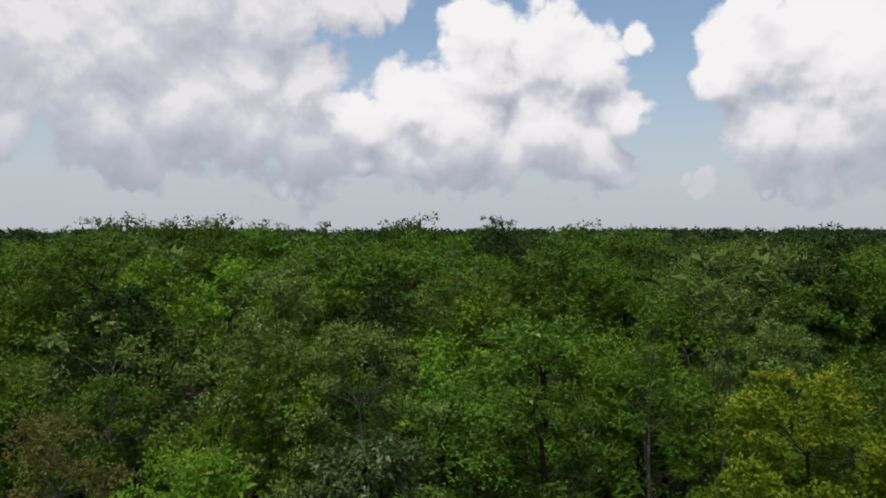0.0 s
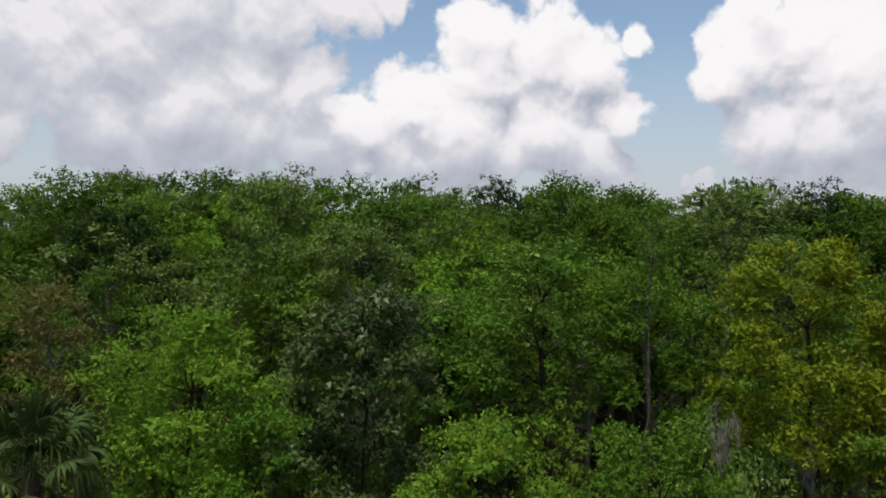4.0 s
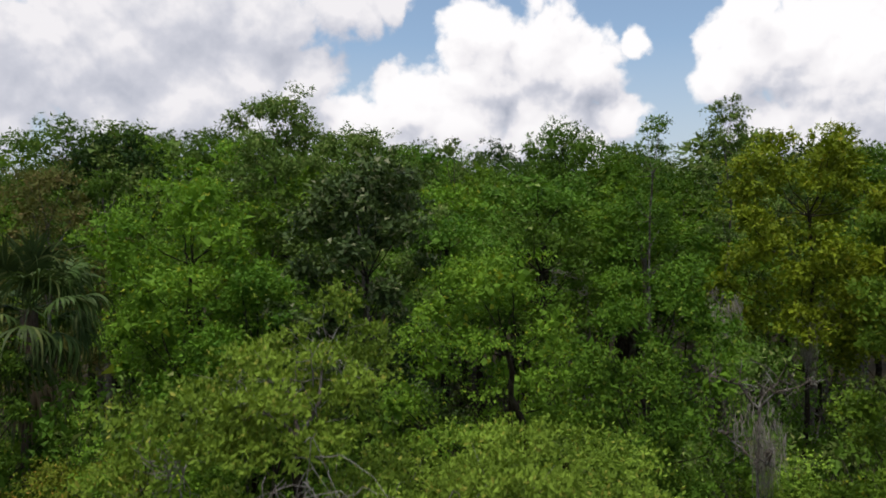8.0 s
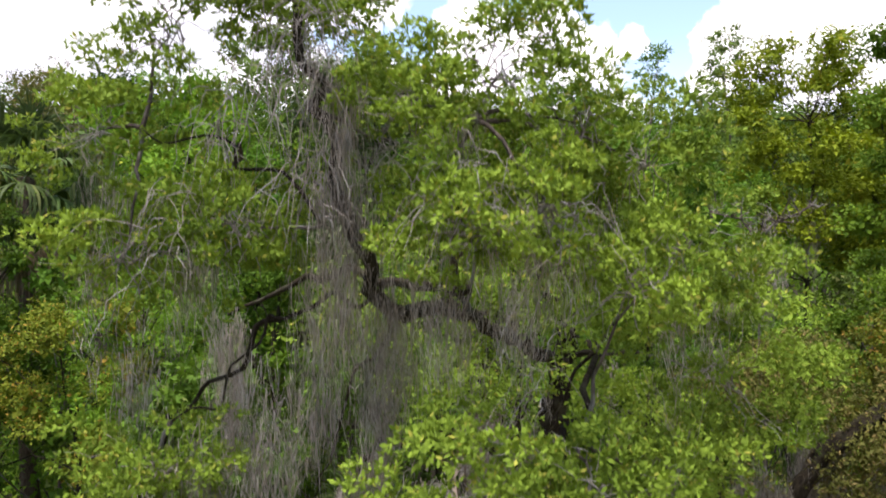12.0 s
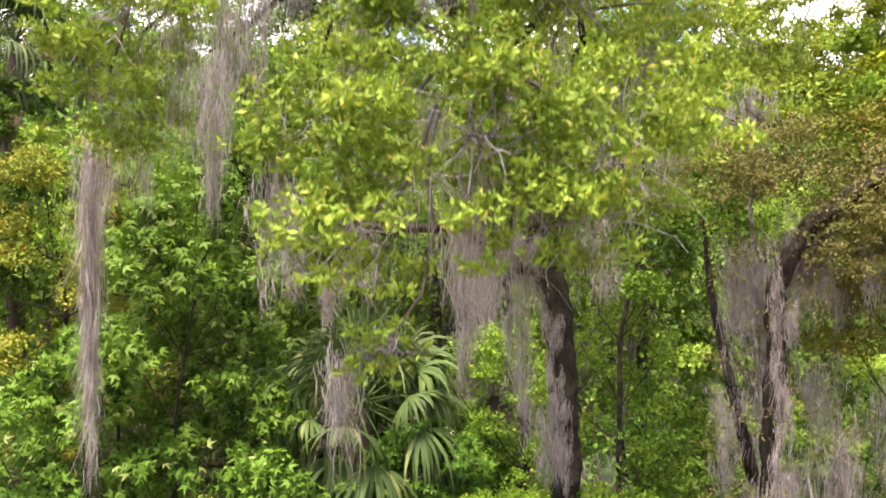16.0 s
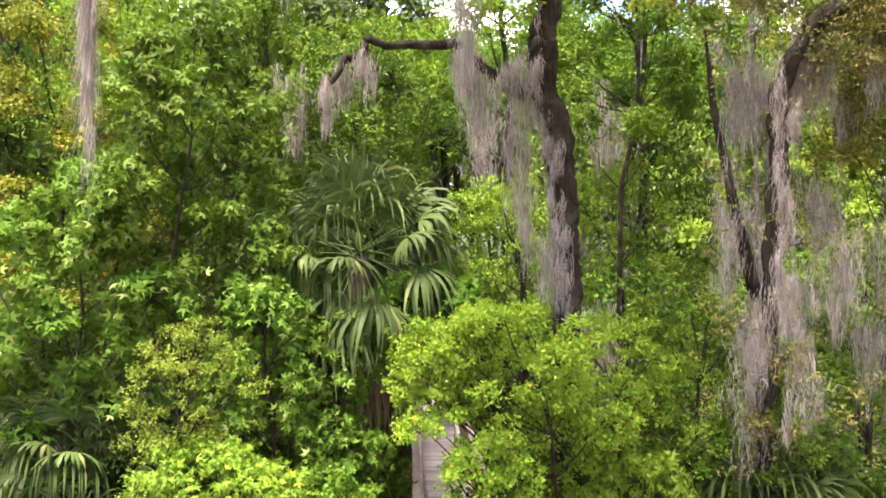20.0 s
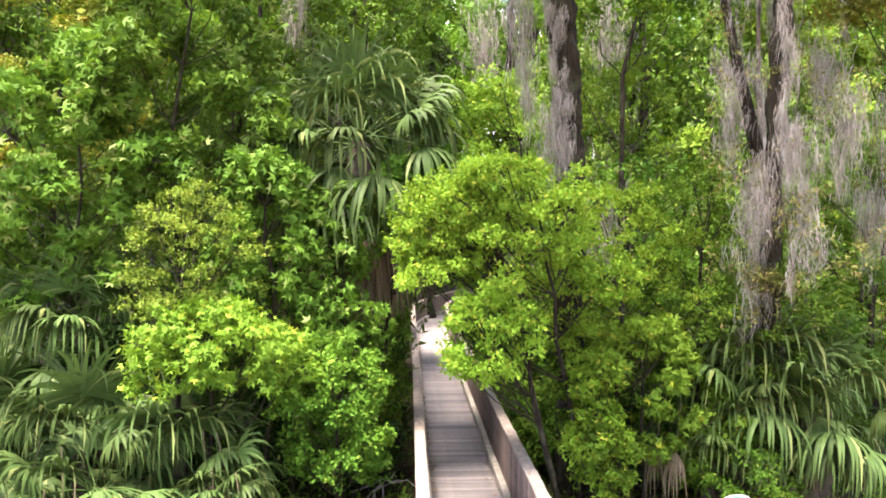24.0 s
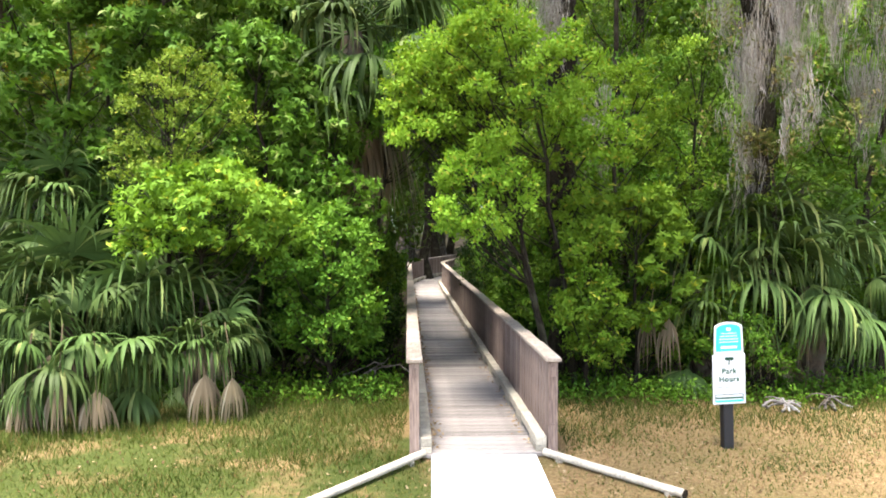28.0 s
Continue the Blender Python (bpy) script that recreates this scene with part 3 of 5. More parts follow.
# ---- ground ----
def ground_height(x, y):
    """The lawn lies flat; the swamp floor falls away behind it."""
    fall = np.clip((y - 8.6) / 6, 0, 1)
    return -0.55 * fall * fall * (3 - 2 * fall) + 0.02 * ripple(np.stack([x, y, 0 * x], -1), 0.9)


def ground_material():
    m, t = material("ground_lawn_and_litter")
    where = node(t, "TexCoord").outputs["Object"]
    parts = node(t, "SeparateXYZ", ins={0: where}).outputs
    big = node(t, "TexNoise", ins={"Vector": where, "Scale": 1.1, "Detail": 5.0, "Roughness": 0.6}).outputs["Fac"]
    small = node(t, "TexNoise", ins={"Vector": where, "Scale": 26.0, "Detail": 6.0, "Roughness": 0.7}).outputs["Fac"]
    litter = ramp(t, small, (0.3, (0.075, 0.043, 0.019)), (0.5, (0.165, 0.108, 0.050)), (0.7, (0.27, 0.20, 0.105)))
    lawn = ramp(t, small, (0.3, (0.018, 0.030, 0.006)), (0.6, (0.052, 0.062, 0.014)), (0.75, (0.11, 0.090, 0.034)))
    # swamp floor, its colour lowered further to carry the shade under the trees
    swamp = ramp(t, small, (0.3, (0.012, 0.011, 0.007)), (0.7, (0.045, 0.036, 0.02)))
    green = node(t, "MapRange", ins={0: math_node(t, "ADD", big, math_node(t, "MULTIPLY_ADD", small, 0.3, -0.15)), 1: 0.38, 2: 0.66, 3: 0.1, 4: 1.0}).outputs[0]
    dry = node(t, "MapRange", ins={0: parts[0], 1: -0.6, 2: 1.4, 3: 2.0, 4: 0.4}).outputs[0]
    green = math_node(t, "MULTIPLY", green, dry, clamp=True)
    near = node(t, "MixRGB", ins={0: green, 1: litter, 2: lawn}).outputs[0]
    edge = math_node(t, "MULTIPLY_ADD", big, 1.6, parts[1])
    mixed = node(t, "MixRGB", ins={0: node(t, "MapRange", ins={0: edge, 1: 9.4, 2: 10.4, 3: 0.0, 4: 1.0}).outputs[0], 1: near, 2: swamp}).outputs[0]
    woods = ramp(t, node(t, "TexNoise", ins={"Vector": where, "Scale": 0.05, "Detail": 8.0, "Roughness": 0.7}).outputs["Fac"], (0.35, (0.016, 0.03, 0.014)), (0.65, (0.05, 0.075, 0.03)))
    mixed = node(t, "MixRGB", ins={0: node(t, "MapRange", ins={0: parts[1], 1: 150.0, 2: 260.0, 3: 0.0, 4: 1.0}).outputs[0], 1: mixed, 2: woods}).outputs[0]
    bump = node(t, "Bump", ins={"Strength": 0.8, "Distance": 0.03, "Height": small}).outputs[0]
    b = node(t, "BsdfPrincipled", ins={"Base Color": mixed, "Roughness": 0.95, "Specular IOR Level": 0.1, "Normal": bump})
    finish(t, b.outputs[0])
    return m


def build_ground():
    xs = np.concatenate([[-4500, -1500, -400, -120, -50, -25], np.arange(-14, 14.01, 0.5), [25, 50, 120, 400, 1500, 4500]])
    ys = np.concatenate([[-2500, -600, -100, -20], np.arange(-6, 18.01, 0.5), [24, 34, 50, 90, 180, 400, 1200, 4500]])
    gx, gy = np.meshgrid(xs, ys, indexing="ij")
    v = np.stack([gx, gy, ground_height(gx, gy)], -1).reshape(-1, 3)
    i, j = np.meshgrid(np.arange(len(xs) - 1), np.arange(len(ys) - 1), indexing="ij")
    n = len(ys)
    f = np.stack([i * n + j, (i + 1) * n + j, (i + 1) * n + j + 1, i * n + j + 1], -1).reshape(-1, 4)
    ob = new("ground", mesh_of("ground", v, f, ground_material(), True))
    tagged(ob, "patchy lawn with brown leaf litter, running into swamp forest floor", "ground", "", "structure")


build_ground()

# ---- forest, far to near ----
MID_KINDS = [("green", 0.15), ("lime", 0.15), ("grey", 0.14), ("gum", 0.14), ("grey", 0.13), ("green", 0.13), ("dark", 0.15), ("lime", 0.15)]
FAR_LABEL = {"green": "broad green deciduous tree in the swamp forest", "lime": "bright yellow-green tree in fresh leaf",
             "grey": "thin grey-green tree with a loose crown", "oak": "wide live oak with olive leaves", "brown": "sparse tree with brownish spring leaves",
             "dark": "dense dark evergreen tree", "gum": "fresh mid-green tree in full leaf", "yellow": "yellow-green oak hung with catkins"}


def far_forest():
    mid, far, tops = [], [], {}
    for k, (leaf, size) in enumerate(MID_KINDS):
        for store, tufts, s in ((mid, 1700, 0.78), (far, 1150, 1.0)):
            r = rng.uniform(2.3, 3.0)
            lobes = crown_lobes(7.0, 14.5, r, r, 18 if store is mid else 10, 0.42, 0.85)
            ob = tree("forest_tree", FAR_LABEL[leaf], (0, 0), lobes, leaf, size * s * 1.25, tufts, 5, BARK_DARK if k % 2 else BARK, 0.20, three=True, width=0.62, group="forest trees", sides=5, core=420 if store is mid else 300, clump=(6, 0.42, 0.72, 0.85, 0.45, -0.6))
            store.append(ob)
            tops[id(store), len(store) - 1] = float(max(c.co.z for o in ob.children if o.name.startswith("crown") for c in o.data.vertices)) - 0.15
    used = [False] * 16

    def put(store, x, y, h, spin, wide, kind=None):
        k = int(rng.integers(len(store))) if kind is None else kind
        idx = k + (8 if store is far else 0)
        s = (h + 0.5) / tops[id(store), k]
        m = Matrix.Translation((x, y, -0.5)) @ Matrix.Rotation(spin, 4, "Z") @ Matrix.Diagonal((s * wide, s * wide, s, 1))
        if used[idx]:
            copy_thing(store[k], m @ Matrix.Diagonal((*(1 / c for c in store[k].scale), 1)))
        else:
            used[idx] = True
            store[k].matrix_basis = m

    y = 31.0
    while y < 92:
        step = 4.8 if y < 56 else 7.4
        half = 0.66 * y + 6
        x = -half + rng.uniform(0, step)
        while x < half:
            yy = y + rng.uniform(-0.35, 0.35) * step
            h = rng.uniform(13.0, 17.2) + 0.8 * ripple(np.array([[x, yy, 0.0]]), 0.07)[0]
            put(mid if y < 55 else far, x, yy, h + (3.4 if y > 42 else 0.2), rng.uniform(0, 6.28), rng.uniform(0.9, 1.3))
            x += step * rng.uniform(0.75, 1.25)
        y += step * 0.95
    for x, y, h, kind in TALL_FAR:
        put(mid, x, y, h * 0.96, rng.uniform(0, 6.28), 1.12, kind)
    for k in range(16):
        if not used[k]:
            (mid + far)[k].matrix_basis = Matrix.Translation((60 + 6 * k, 150, -0.5))
    # woods beyond, too far to tell trees apart
    for leaf, y0, y1, rows, per in (("green", 92, 260, 300, 50), ("dark", 92, 260, 240, 50), ("lime", 92, 230, 80, 50), ("dark", 250, 1600, 600, 36)):
        yy = y0 * (y1 / y0) ** rng.random(rows)
        grow = 1 + yy / 500
        p = np.stack([rng.uniform(-0.75, 0.75, rows) * yy, yy, rng.uniform(9.0, 13.5, rows)], 1)
        d = unit(rng.normal(0, 1, (rows, per, 3)) + np.array([0, 0, 0.35]))
        tips = p[:, None] + d * np.array([4.0, 4.0, 2.6]) * grow[:, None, None] * (1 + 0.3 * ripple(d, 4.0))[..., None]
        tips[..., 2] = np.minimum(tips[..., 2], 17.0)
        vs, fs = leaves(np.zeros((rows * per, 3)), d.reshape(-1, 3), 3, 1.0, 0.7, three=True, spread=0.5)
        vs = vs.reshape(rows, -1, 3) * (0.5 + yy * 0.0035)[:, None, None] + np.repeat(tips, 9, 1)
        ob = new("distant_woods", mesh_of("distant_woods", vs.reshape(-1, 3), fs, LEAF[leaf]))
        tagged(ob, "dense swamp forest stretching to the flat horizon", "woods", "", "stuff")


# taller crowns on the skyline: right, ahead, height
TALL_FAR = [(-2.8, 67, 23.0, 0), (4.7, 66, 22.8, 6), (-17, 57, 22.8, 0), (-27, 60, 22.8, 3), (-13, 56, 22.3, 0), (-10.5, 62, 22.0, 2), (13, 70, 22.4, 0), (20, 46, 19.6, 6), (24, 47, 20.0, 6),
            (28, 48, 19.8, 0), (17, 50, 18.8, 3), (-23, 52, 21.6, 2), (-33, 62, 20.6, 0), (32, 60, 22.0, 6), (0.5, 60, 21.2, 0), (8, 62, 21.4, 6), (-21, 58, 22.6, 0), (17, 66, 21.8, 3)]
far_forest()

# trees that stand out: name label, foot, crown z range, radii, leaf, leaf size, tufts
NAMED = [
    ("dense dark live oak rising over its neighbours", -15.2, 34, 12.0, 17.9, 2.6, 2.6, "dark", 0.16, 2200, 0),
    ("tall loose grey-green tree with fine leaves", -6.9, 30, 9.0, 19.3, 3.2, 3.0, "grey", 0.13, 3800, 0.3),
    ("tall loose grey-green tree with fine leaves", -3.2, 27, 8.0, 17.2, 2.9, 2.8, "grey", 0.12, 3600, 0.3),
    ("dark leathery-leaved tree with pale leaf backs", -1.9, 18.6, 6.0, 15.4, 2.3, 2.2, "magnolia", 0.15, 4300, 0.5),
    ("round bright yellow-green tree", -6.5, 18.8, 8.0, 14.9, 2.5, 2.4, "lime", 0.09, 4500, 0.3),
    ("round bright green tree in leaf", -4.6, 17.5, 5.5, 12.8, 2.0, 2.0, "green", 0.10, 3200, 0.4),
    ("round fresh green tree in leaf", -11.9, 25.5, 8.0, 15.5, 2.2, 2.2, "gum", 0.13, 2600, 0.2),
    ("olive-brown tree coming into leaf", -11.4, 21, 7.5, 15.5, 2.1, 2.1, "brown", 0.08, 3200, 0.2),
    ("spreading yellow-green oak with dark limbs", 11.0, 21.5, 8.5, 16.6, 2.8, 2.6, "yellow", 0.12, 4600, 0.0),
    ("spreading yellow-green oak with dark limbs", 13.6, 20, 8.0, 15.0, 3.0, 3.0, "yellow", 0.12, 3200, 0.0),
    ("bright green tree with round clumps", 1.0, 14.5, 6.5, 13.1, 2.3, 1.9, "lime", 0.075, 5200, 0.3),
    ("bright green tree with round clumps", 4.6, 15.2, 7.0, 12.9, 1.9, 1.7, "green", 0.08, 3800, 0.3),
    ("tall airy tree with sparse twigs against the sky", 11.3, 29, 12, 18.9, 1.15, 1.1, "grey", 0.11, 1000, 0.2),
    ("tall airy tree with sparse twigs against the sky", 8.3, 28.5, 11, 17.9, 1.1, 1.1, "gum", 0.11, 950, 0.2),
    ("grey-green tree in thin leaf", 15.2, 33, 7, 16.6, 2.6, 2.6, "grey", 0.13, 2600, 0.2),
    ("bright green tree with feathery clumps", 6.9, 10.6, 4.5, 14.0, 1.15, 1.2, "lime", 0.075, 5000, 0.4),
    ("fresh green tree with dense clumps", 3.1, 11.4, 6.0, 11.6, 1.25, 1.1, "green", 0.07, 3800, 0.3),
    ("rust-tinged yellow oak crown", 5.9, 8.9, 5.5, 9.7, 1.1, 1.0, "rust", 0.055, 4000, 0.3),
    ("rust-tinged yellow tree with small leaves", -6.3, 12.4, 3.0, 9.6, 2.3, 1.5, "rust", 0.06, 6400, 0.2),
    ("olive green tree beside a palm", -8.6, 13.6, 5.0, 11.5, 1.7, 1.6, "green", 0.07, 4200, 0.3),
    ("fresh green tree behind the boardwalk", -3.4, 14.5, 4.0, 10.6, 1.9, 1.6, "green", 0.075, 4200, 0.3),
    ("dull green understorey tree", 6.8, 14.2, 1.0, 9.0, 1.9, 1.7, "oak", 0.07, 4600, 0.4),
    ("dull green understorey tree", -5.2, 20.0, 1.5, 9.0, 2.4, 2.0, "green", 0.09, 3600, 0.4),
    ("dull green understorey tree", 10.0, 16.5, 1.0, 10.0, 2.4, 2.2, "grey", 0.085, 3600, 0.4),
    ("olive green understorey oak in shade", -10.2, 17.0, 2.0, 10.5, 2.2, 2.2, "oak", 0.085, 3600, 0.4),
]
for label, x, y, z0, z1, rx, ry, leaf, size, tufts, shape in NAMED:
    count = 24 if rx < 2.6 else 32
    clear = 0.95 if label.startswith("bright green tree with round") and x < 2 else 0.0
    tree("tree", label, (x + clear, y), crown_lobes(z0, z1, rx, ry, count, 0.33 if count == 24 else 0.28, 0.8, shape), leaf, size * 1.12, int(tufts * 0.88), 5,
         BARK_DARK if y < 20 or leaf in ("yellow", "dark") else BARK, (0.03 if y < 13 else 0.05) + 0.02 * rx, three=size > 0.078, width=0.6 if size > 0.078 else 0.5, ground=-0.45, group="trees at the edge", over=(-clear, 0), core=0 if tufts < 1600 else count * 36, clump=(7, 0.40, 0.70, 0.9))

# ---- the near live oak ----
OAK_LOBES = [(-0.98, 4.7, 12.25, 0.50), (-1.35, 4.9, 12.15, 0.45), (-1.75, 4.6, 11.8, 0.52), (-2.2, 4.6, 11.2, 0.45), (-1.95, 4.4, 10.45, 0.48),
             (-1.2, 4.3, 10.6, 0.36), (0.3, 4.4, 11.5, 0.55), (-0.25, 4.2, 11.3, 0.42), (0.75, 4.3, 11.2, 0.5), (0.1, 3.9, 10.6, 0.42), (1.25, 4.7, 11.0, 0.5),
             (0.55, 4.0, 10.7, 0.45), (1.1, 4.2, 10.25, 0.5), (-1.8, 4.3, 9.1, 0.5), (-1.95, 4.5, 8.7, 0.42), (0.2, 3.6, 9.2, 0.55), (0.75, 3.8, 9.2, 0.5),
             (2.0, 5.4, 9.5, 0.7), (1.6, 5.0, 10.4, 0.6), (-0.4, 5.2, 11.2, 0.6), (0.4, 5.4, 10.9, 0.7), (-1.6, 5.2, 10.6, 0.6), (-0.05, 3.6, 8.9, 0.5), (-0.45, 3.5, 8.35, 0.42), (0.25, 3.2, 8.25, 0.48), (0.95, 3.4, 8.2, 0.5), (0.65, 3.3, 7.9, 0.4),
             (-0.3, 3.1, 7.85, 0.33), (-0.15, 3.1, 7.35, 0.16), (1.35, 4.6, 8.9, 0.5), (-0.9, 5.6, 12.4, 0.5)]


def smoothed(line, radii, steps, wobble):
    """A line with points between its points, uneven as old bark, and its radii."""
    line, radii = np.asarray(line, float), np.asarray(radii, float)
    t = np.linspace(0, len(line) - 1, (len(line) - 1) * steps + 1)
    out = np.stack([np.interp(t, np.arange(len(line)), line[:, i]) for i in range(3)], 1)
    out[1:-1] = (out[:-2] + 2 * out[1:-1] + out[2:]) / 4 + rng.normal(0, wobble, (len(out) - 2, 3)) * np.array([1, 1, 0.3])
    return out, np.interp(t, np.arange(len(line)), radii) * rng.uniform(0.94, 1.06, len(t))


def near_oak():
    foot = np.array([1.95, 10.1])
    ob = thing("live_oak", "old live oak with bright olive leaves and hanging moss", "tree", (foot[0], foot[1], -0.35))
    base = np.array([foot[0], foot[1], -0.35])
    trunk = np.array([(2.05, 10.15, -0.5), (1.95, 10.1, 1.5), (1.9, 10.0, 3.2), (1.88, 9.95, 4.85), (1.83, 9.9, 5.93), (1.72, 9.9, 6.86), (1.50, 9.9, 7.7), (1.53, 9.85, 8.2), (1.7, 9.8, 9.2), (1.6, 9.5, 10.3)]) - base
    child("trunk", mesh_of("trunk", *bark_tube(*smoothed(trunk, (0.26, 0.20, 0.18, 0.17, 0.17, 0.17, 0.19, 0.16, 0.13, 0.07), 6, 0.03)), BARK_DARK, True), ob)
    ways = [
        [(1.5, 9.95, 7.3), (0.95, 9.6, 7.6), (0.3, 9.4, 7.9), (-0.8, 9.2, 7.85), (-1.25, 9.0, 7.4), (-1.4, 9.0, 6.9)],
        [(1.6, 9.75, 8.8), (0.8, 8.0, 9.4), (0.2, 6.4, 9.9), (-0.4, 5.2, 10.0), (-0.62, 4.7, 10.5), (-0.8, 4.5, 11.3), (-0.95, 4.6, 12.0)],
        [(0.2, 6.4, 10.1), (0.1, 5.3, 9.9), (0.0, 4.4, 10.3), (0.15, 4.2, 11.2)],
        [(1.6, 9.75, 8.8), (1.6, 7.6, 9.3), (1.2, 5.8, 9.6), (0.8, 4.4, 9.3), (0.3, 3.5, 8.7)],
        [(-0.4, 5.0, 10.2), (-1.1, 4.7, 10.0), (-1.7, 4.4, 9.4)],
        [(1.68, 9.8, 9.1), (1.1, 9.0, 10.4), (0.7, 8.0, 12.0)],
        [(-0.75, 4.4, 10.6), (-1.3, 4.5, 11.1), (-1.9, 4.5, 11.2)],
        [(0.2, 6.4, 10.0), (-1.0, 6.8, 10.2), (-2.25, 7.5, 9.7)],
        [(-1.1, 4.7, 10.0), (-1.9, 5.1, 9.3), (-2.55, 5.5, 8.4)],
        [(1.2, 5.8, 9.6), (0.6, 5.9, 8.6), (0.33, 6.0, 7.7)],
        [(-0.4, 5.2, 10.0), (-0.9, 5.7, 9.0), (-1.15, 6.0, 8.25)],
    ]
    thick = (0.08, 0.085, 0.03, 0.04, 0.018, 0.08, 0.015, 0.05, 0.02, 0.015, 0.015)
    for w, r in zip(ways, thick):
        pts = np.array(w) - base
        t = np.linspace(0, len(pts) - 1, len(pts) * 4)
        line = np.stack([np.interp(t, np.arange(len(pts)), pts[:, i]) for i in range(3)], 1)
        line[1:-1] += rng.normal(0, 0.05, (len(line) - 2, 3))
        child("limb", mesh_of("limb", *bark_tube(line, np.linspace(r, r * 0.3, len(line)), 12), BARK_DARK, True), ob)
    limb_points = np.concatenate([np.array(w) for w in ways[1:]]) - base
    lobes = [(x - base[0], y - base[1], z - base[2], r, 0.85) for x, y, z, r in OAK_LOBES]
    twigs, boughs = [], []
    for l in lobes:
        c = np.array(l[:3])
        s = limb_points[np.argmin(((limb_points - c) ** 2).sum(1))]
        boughs.append(tube(bend(s, c, 6, 0.05, 0.2), np.linspace(0.017, 0.005, 7), 5))
        for k in range(20):
            d = unit(rng.normal(0, 1, 3) + np.array([0, -0.4, -0.1]))
            e = c + d * l[3] * rng.uniform(0.6, 1.08)
            mid = c + (e - c) * 0.4 + rng.normal(0, 0.06, 3)
            twigs.append(tube(np.concatenate([bend(c + rng.normal(0, 0.05, 3), mid, 3, 0, 0.3), bend(mid, e, 3, -0.1, 0.35)[1:]]), np.linspace(0.006, 0.0016, 7), 3))
    # tangles of bare twigs that hang over the moss
    for x, y, z, n, drop in ((-0.8, 4.2, 11.7, 80, 0.8), (-1.3, 4.3, 11.3, 40, 0.6), (-1.6, 4.2, 10.6, 26, 0.5), (0.05, 3.85, 10.8, 46, 0.5), (0.6, 3.9, 10.5, 30, 0.5), (-0.8, 4.2, 10.9, 40, 0.6), (0.5, 3.9, 9.6, 14, 0.4), (-0.1, 3.55, 9.1, 16, 0.4), (0.8, 3.4, 8.0, 14, 0.4), (0.2, 3.3, 7.9, 10, 0.4)):
        for k in range(n):
            s = np.array([x, y, z]) - base + rng.normal(0, 0.10, 3) * np.array([1, 0.8, 1.6])
            e = s + np.array([rng.normal(0, 0.2), rng.normal(-0.05, 0.14), -drop * rng.uniform(0.1, 1.0)])
            twigs.append(tube(bend(s, e, 6, 0.22, 0.28), np.linspace(0.0042, 0.0014, 7), 3))
    tagged(child("bough", mesh_of("bough", *joined(boughs), BARK, True), ob), kind="stuff")
    tagged(child("twig", mesh_of("twig", *joined(twigs), BARK_PALE, True), ob, "bare pale grey twigs"), kind="stuff")
    tips, out = shell(lobes, 25000, -0.35, 0.08, 26, 0.15, 0.36, 1.2, 0.8, -0.12)
    child("crown", mesh_of("crown", *leaves(tips, out, 7, 0.046, 0.42, droop=0.0, loose=0.22), LEAF["oak"]), ob)
    far = crown_lobes(7.6, 11.2, 2.4, 2.0, 22, 0.32, 0.8)
    far = [(x - 0.9, y - 2.0, z + 0.35, r, f) for x, y, z, r, f in far]
    tips, out = shell(far, 4500, -0.3)
    child("crown", mesh_of("crown", *leaves(tips, out, 6, 0.07, 0.42), LEAF["oak"]), ob)


near_oak()


# ---- the mossy tree beside it ----
def mossy_tree():
    base = np.array([4.5, 9.5, -0.2])
    ob = thing("mossy_oak", "leaning oak almost hidden under hanging moss", "tree", base)
    trunk = np.array([(4.5, 9.5, -0.3), (4.35, 9.4, 2.0), (4.2, 9.0, 3.8), (4.15, 8.68, 6.0), (4.15, 8.6, 7.2), (4.5, 8.5, 7.9), (5.2, 8.45, 8.5), (6.2, 8.4, 8.9)]) - base
    child("trunk", mesh_of("trunk", *bark_tube(*smoothed(trunk, (0.17, 0.13, 0.11, 0.10, 0.10, 0.11, 0.09, 0.05), 6, 0.03)), BARK_DARK, True), ob)
    limb = np.array([(4.2, 9.25, 4.6), (3.8, 9.1, 5.9), (3.5, 9.0, 7.1), (3.4, 9.0, 8.0)]) - base
    child("limb", mesh_of("limb", *tube(limb, (0.085, 0.065, 0.04, 0.012), 8, 0.2), BARK_DARK, True), ob)
    lobes = [(x - 4.5, y - 9.5, z, r, 0.8) for x, y, z, r in [(5.0, 8.7, 8.6, 0.7), (5.6, 8.6, 8.2, 0.7), (4.2, 8.9, 9.0, 0.7), (3.6, 8.9, 8.6, 0.6), (5.9, 8.6, 7.4, 0.6), (4.9, 8.5, 7.7, 0.4), (4.1, 8.7, 3.3, 0.3)]]
    tips, out = shell(lobes, 3600)
    n = 1700
    vine = np.stack([rng.uniform(3.3, 5.6, n), rng.uniform(8.35, 8.95, n), rng.uniform(2.6, 8.2, n)], 1)
    vine = vine[ripple(vine, 3.3) > 0.22] - base
    tips, out = np.concatenate([tips, vine]), np.concatenate([out, np.tile([[0.0, -0.6, 0.3]], (len(vine), 1))])
    child("crown", mesh_of("crown", *leaves(tips, out, 6, 0.06, 0.42), LEAF["brown"]), ob)


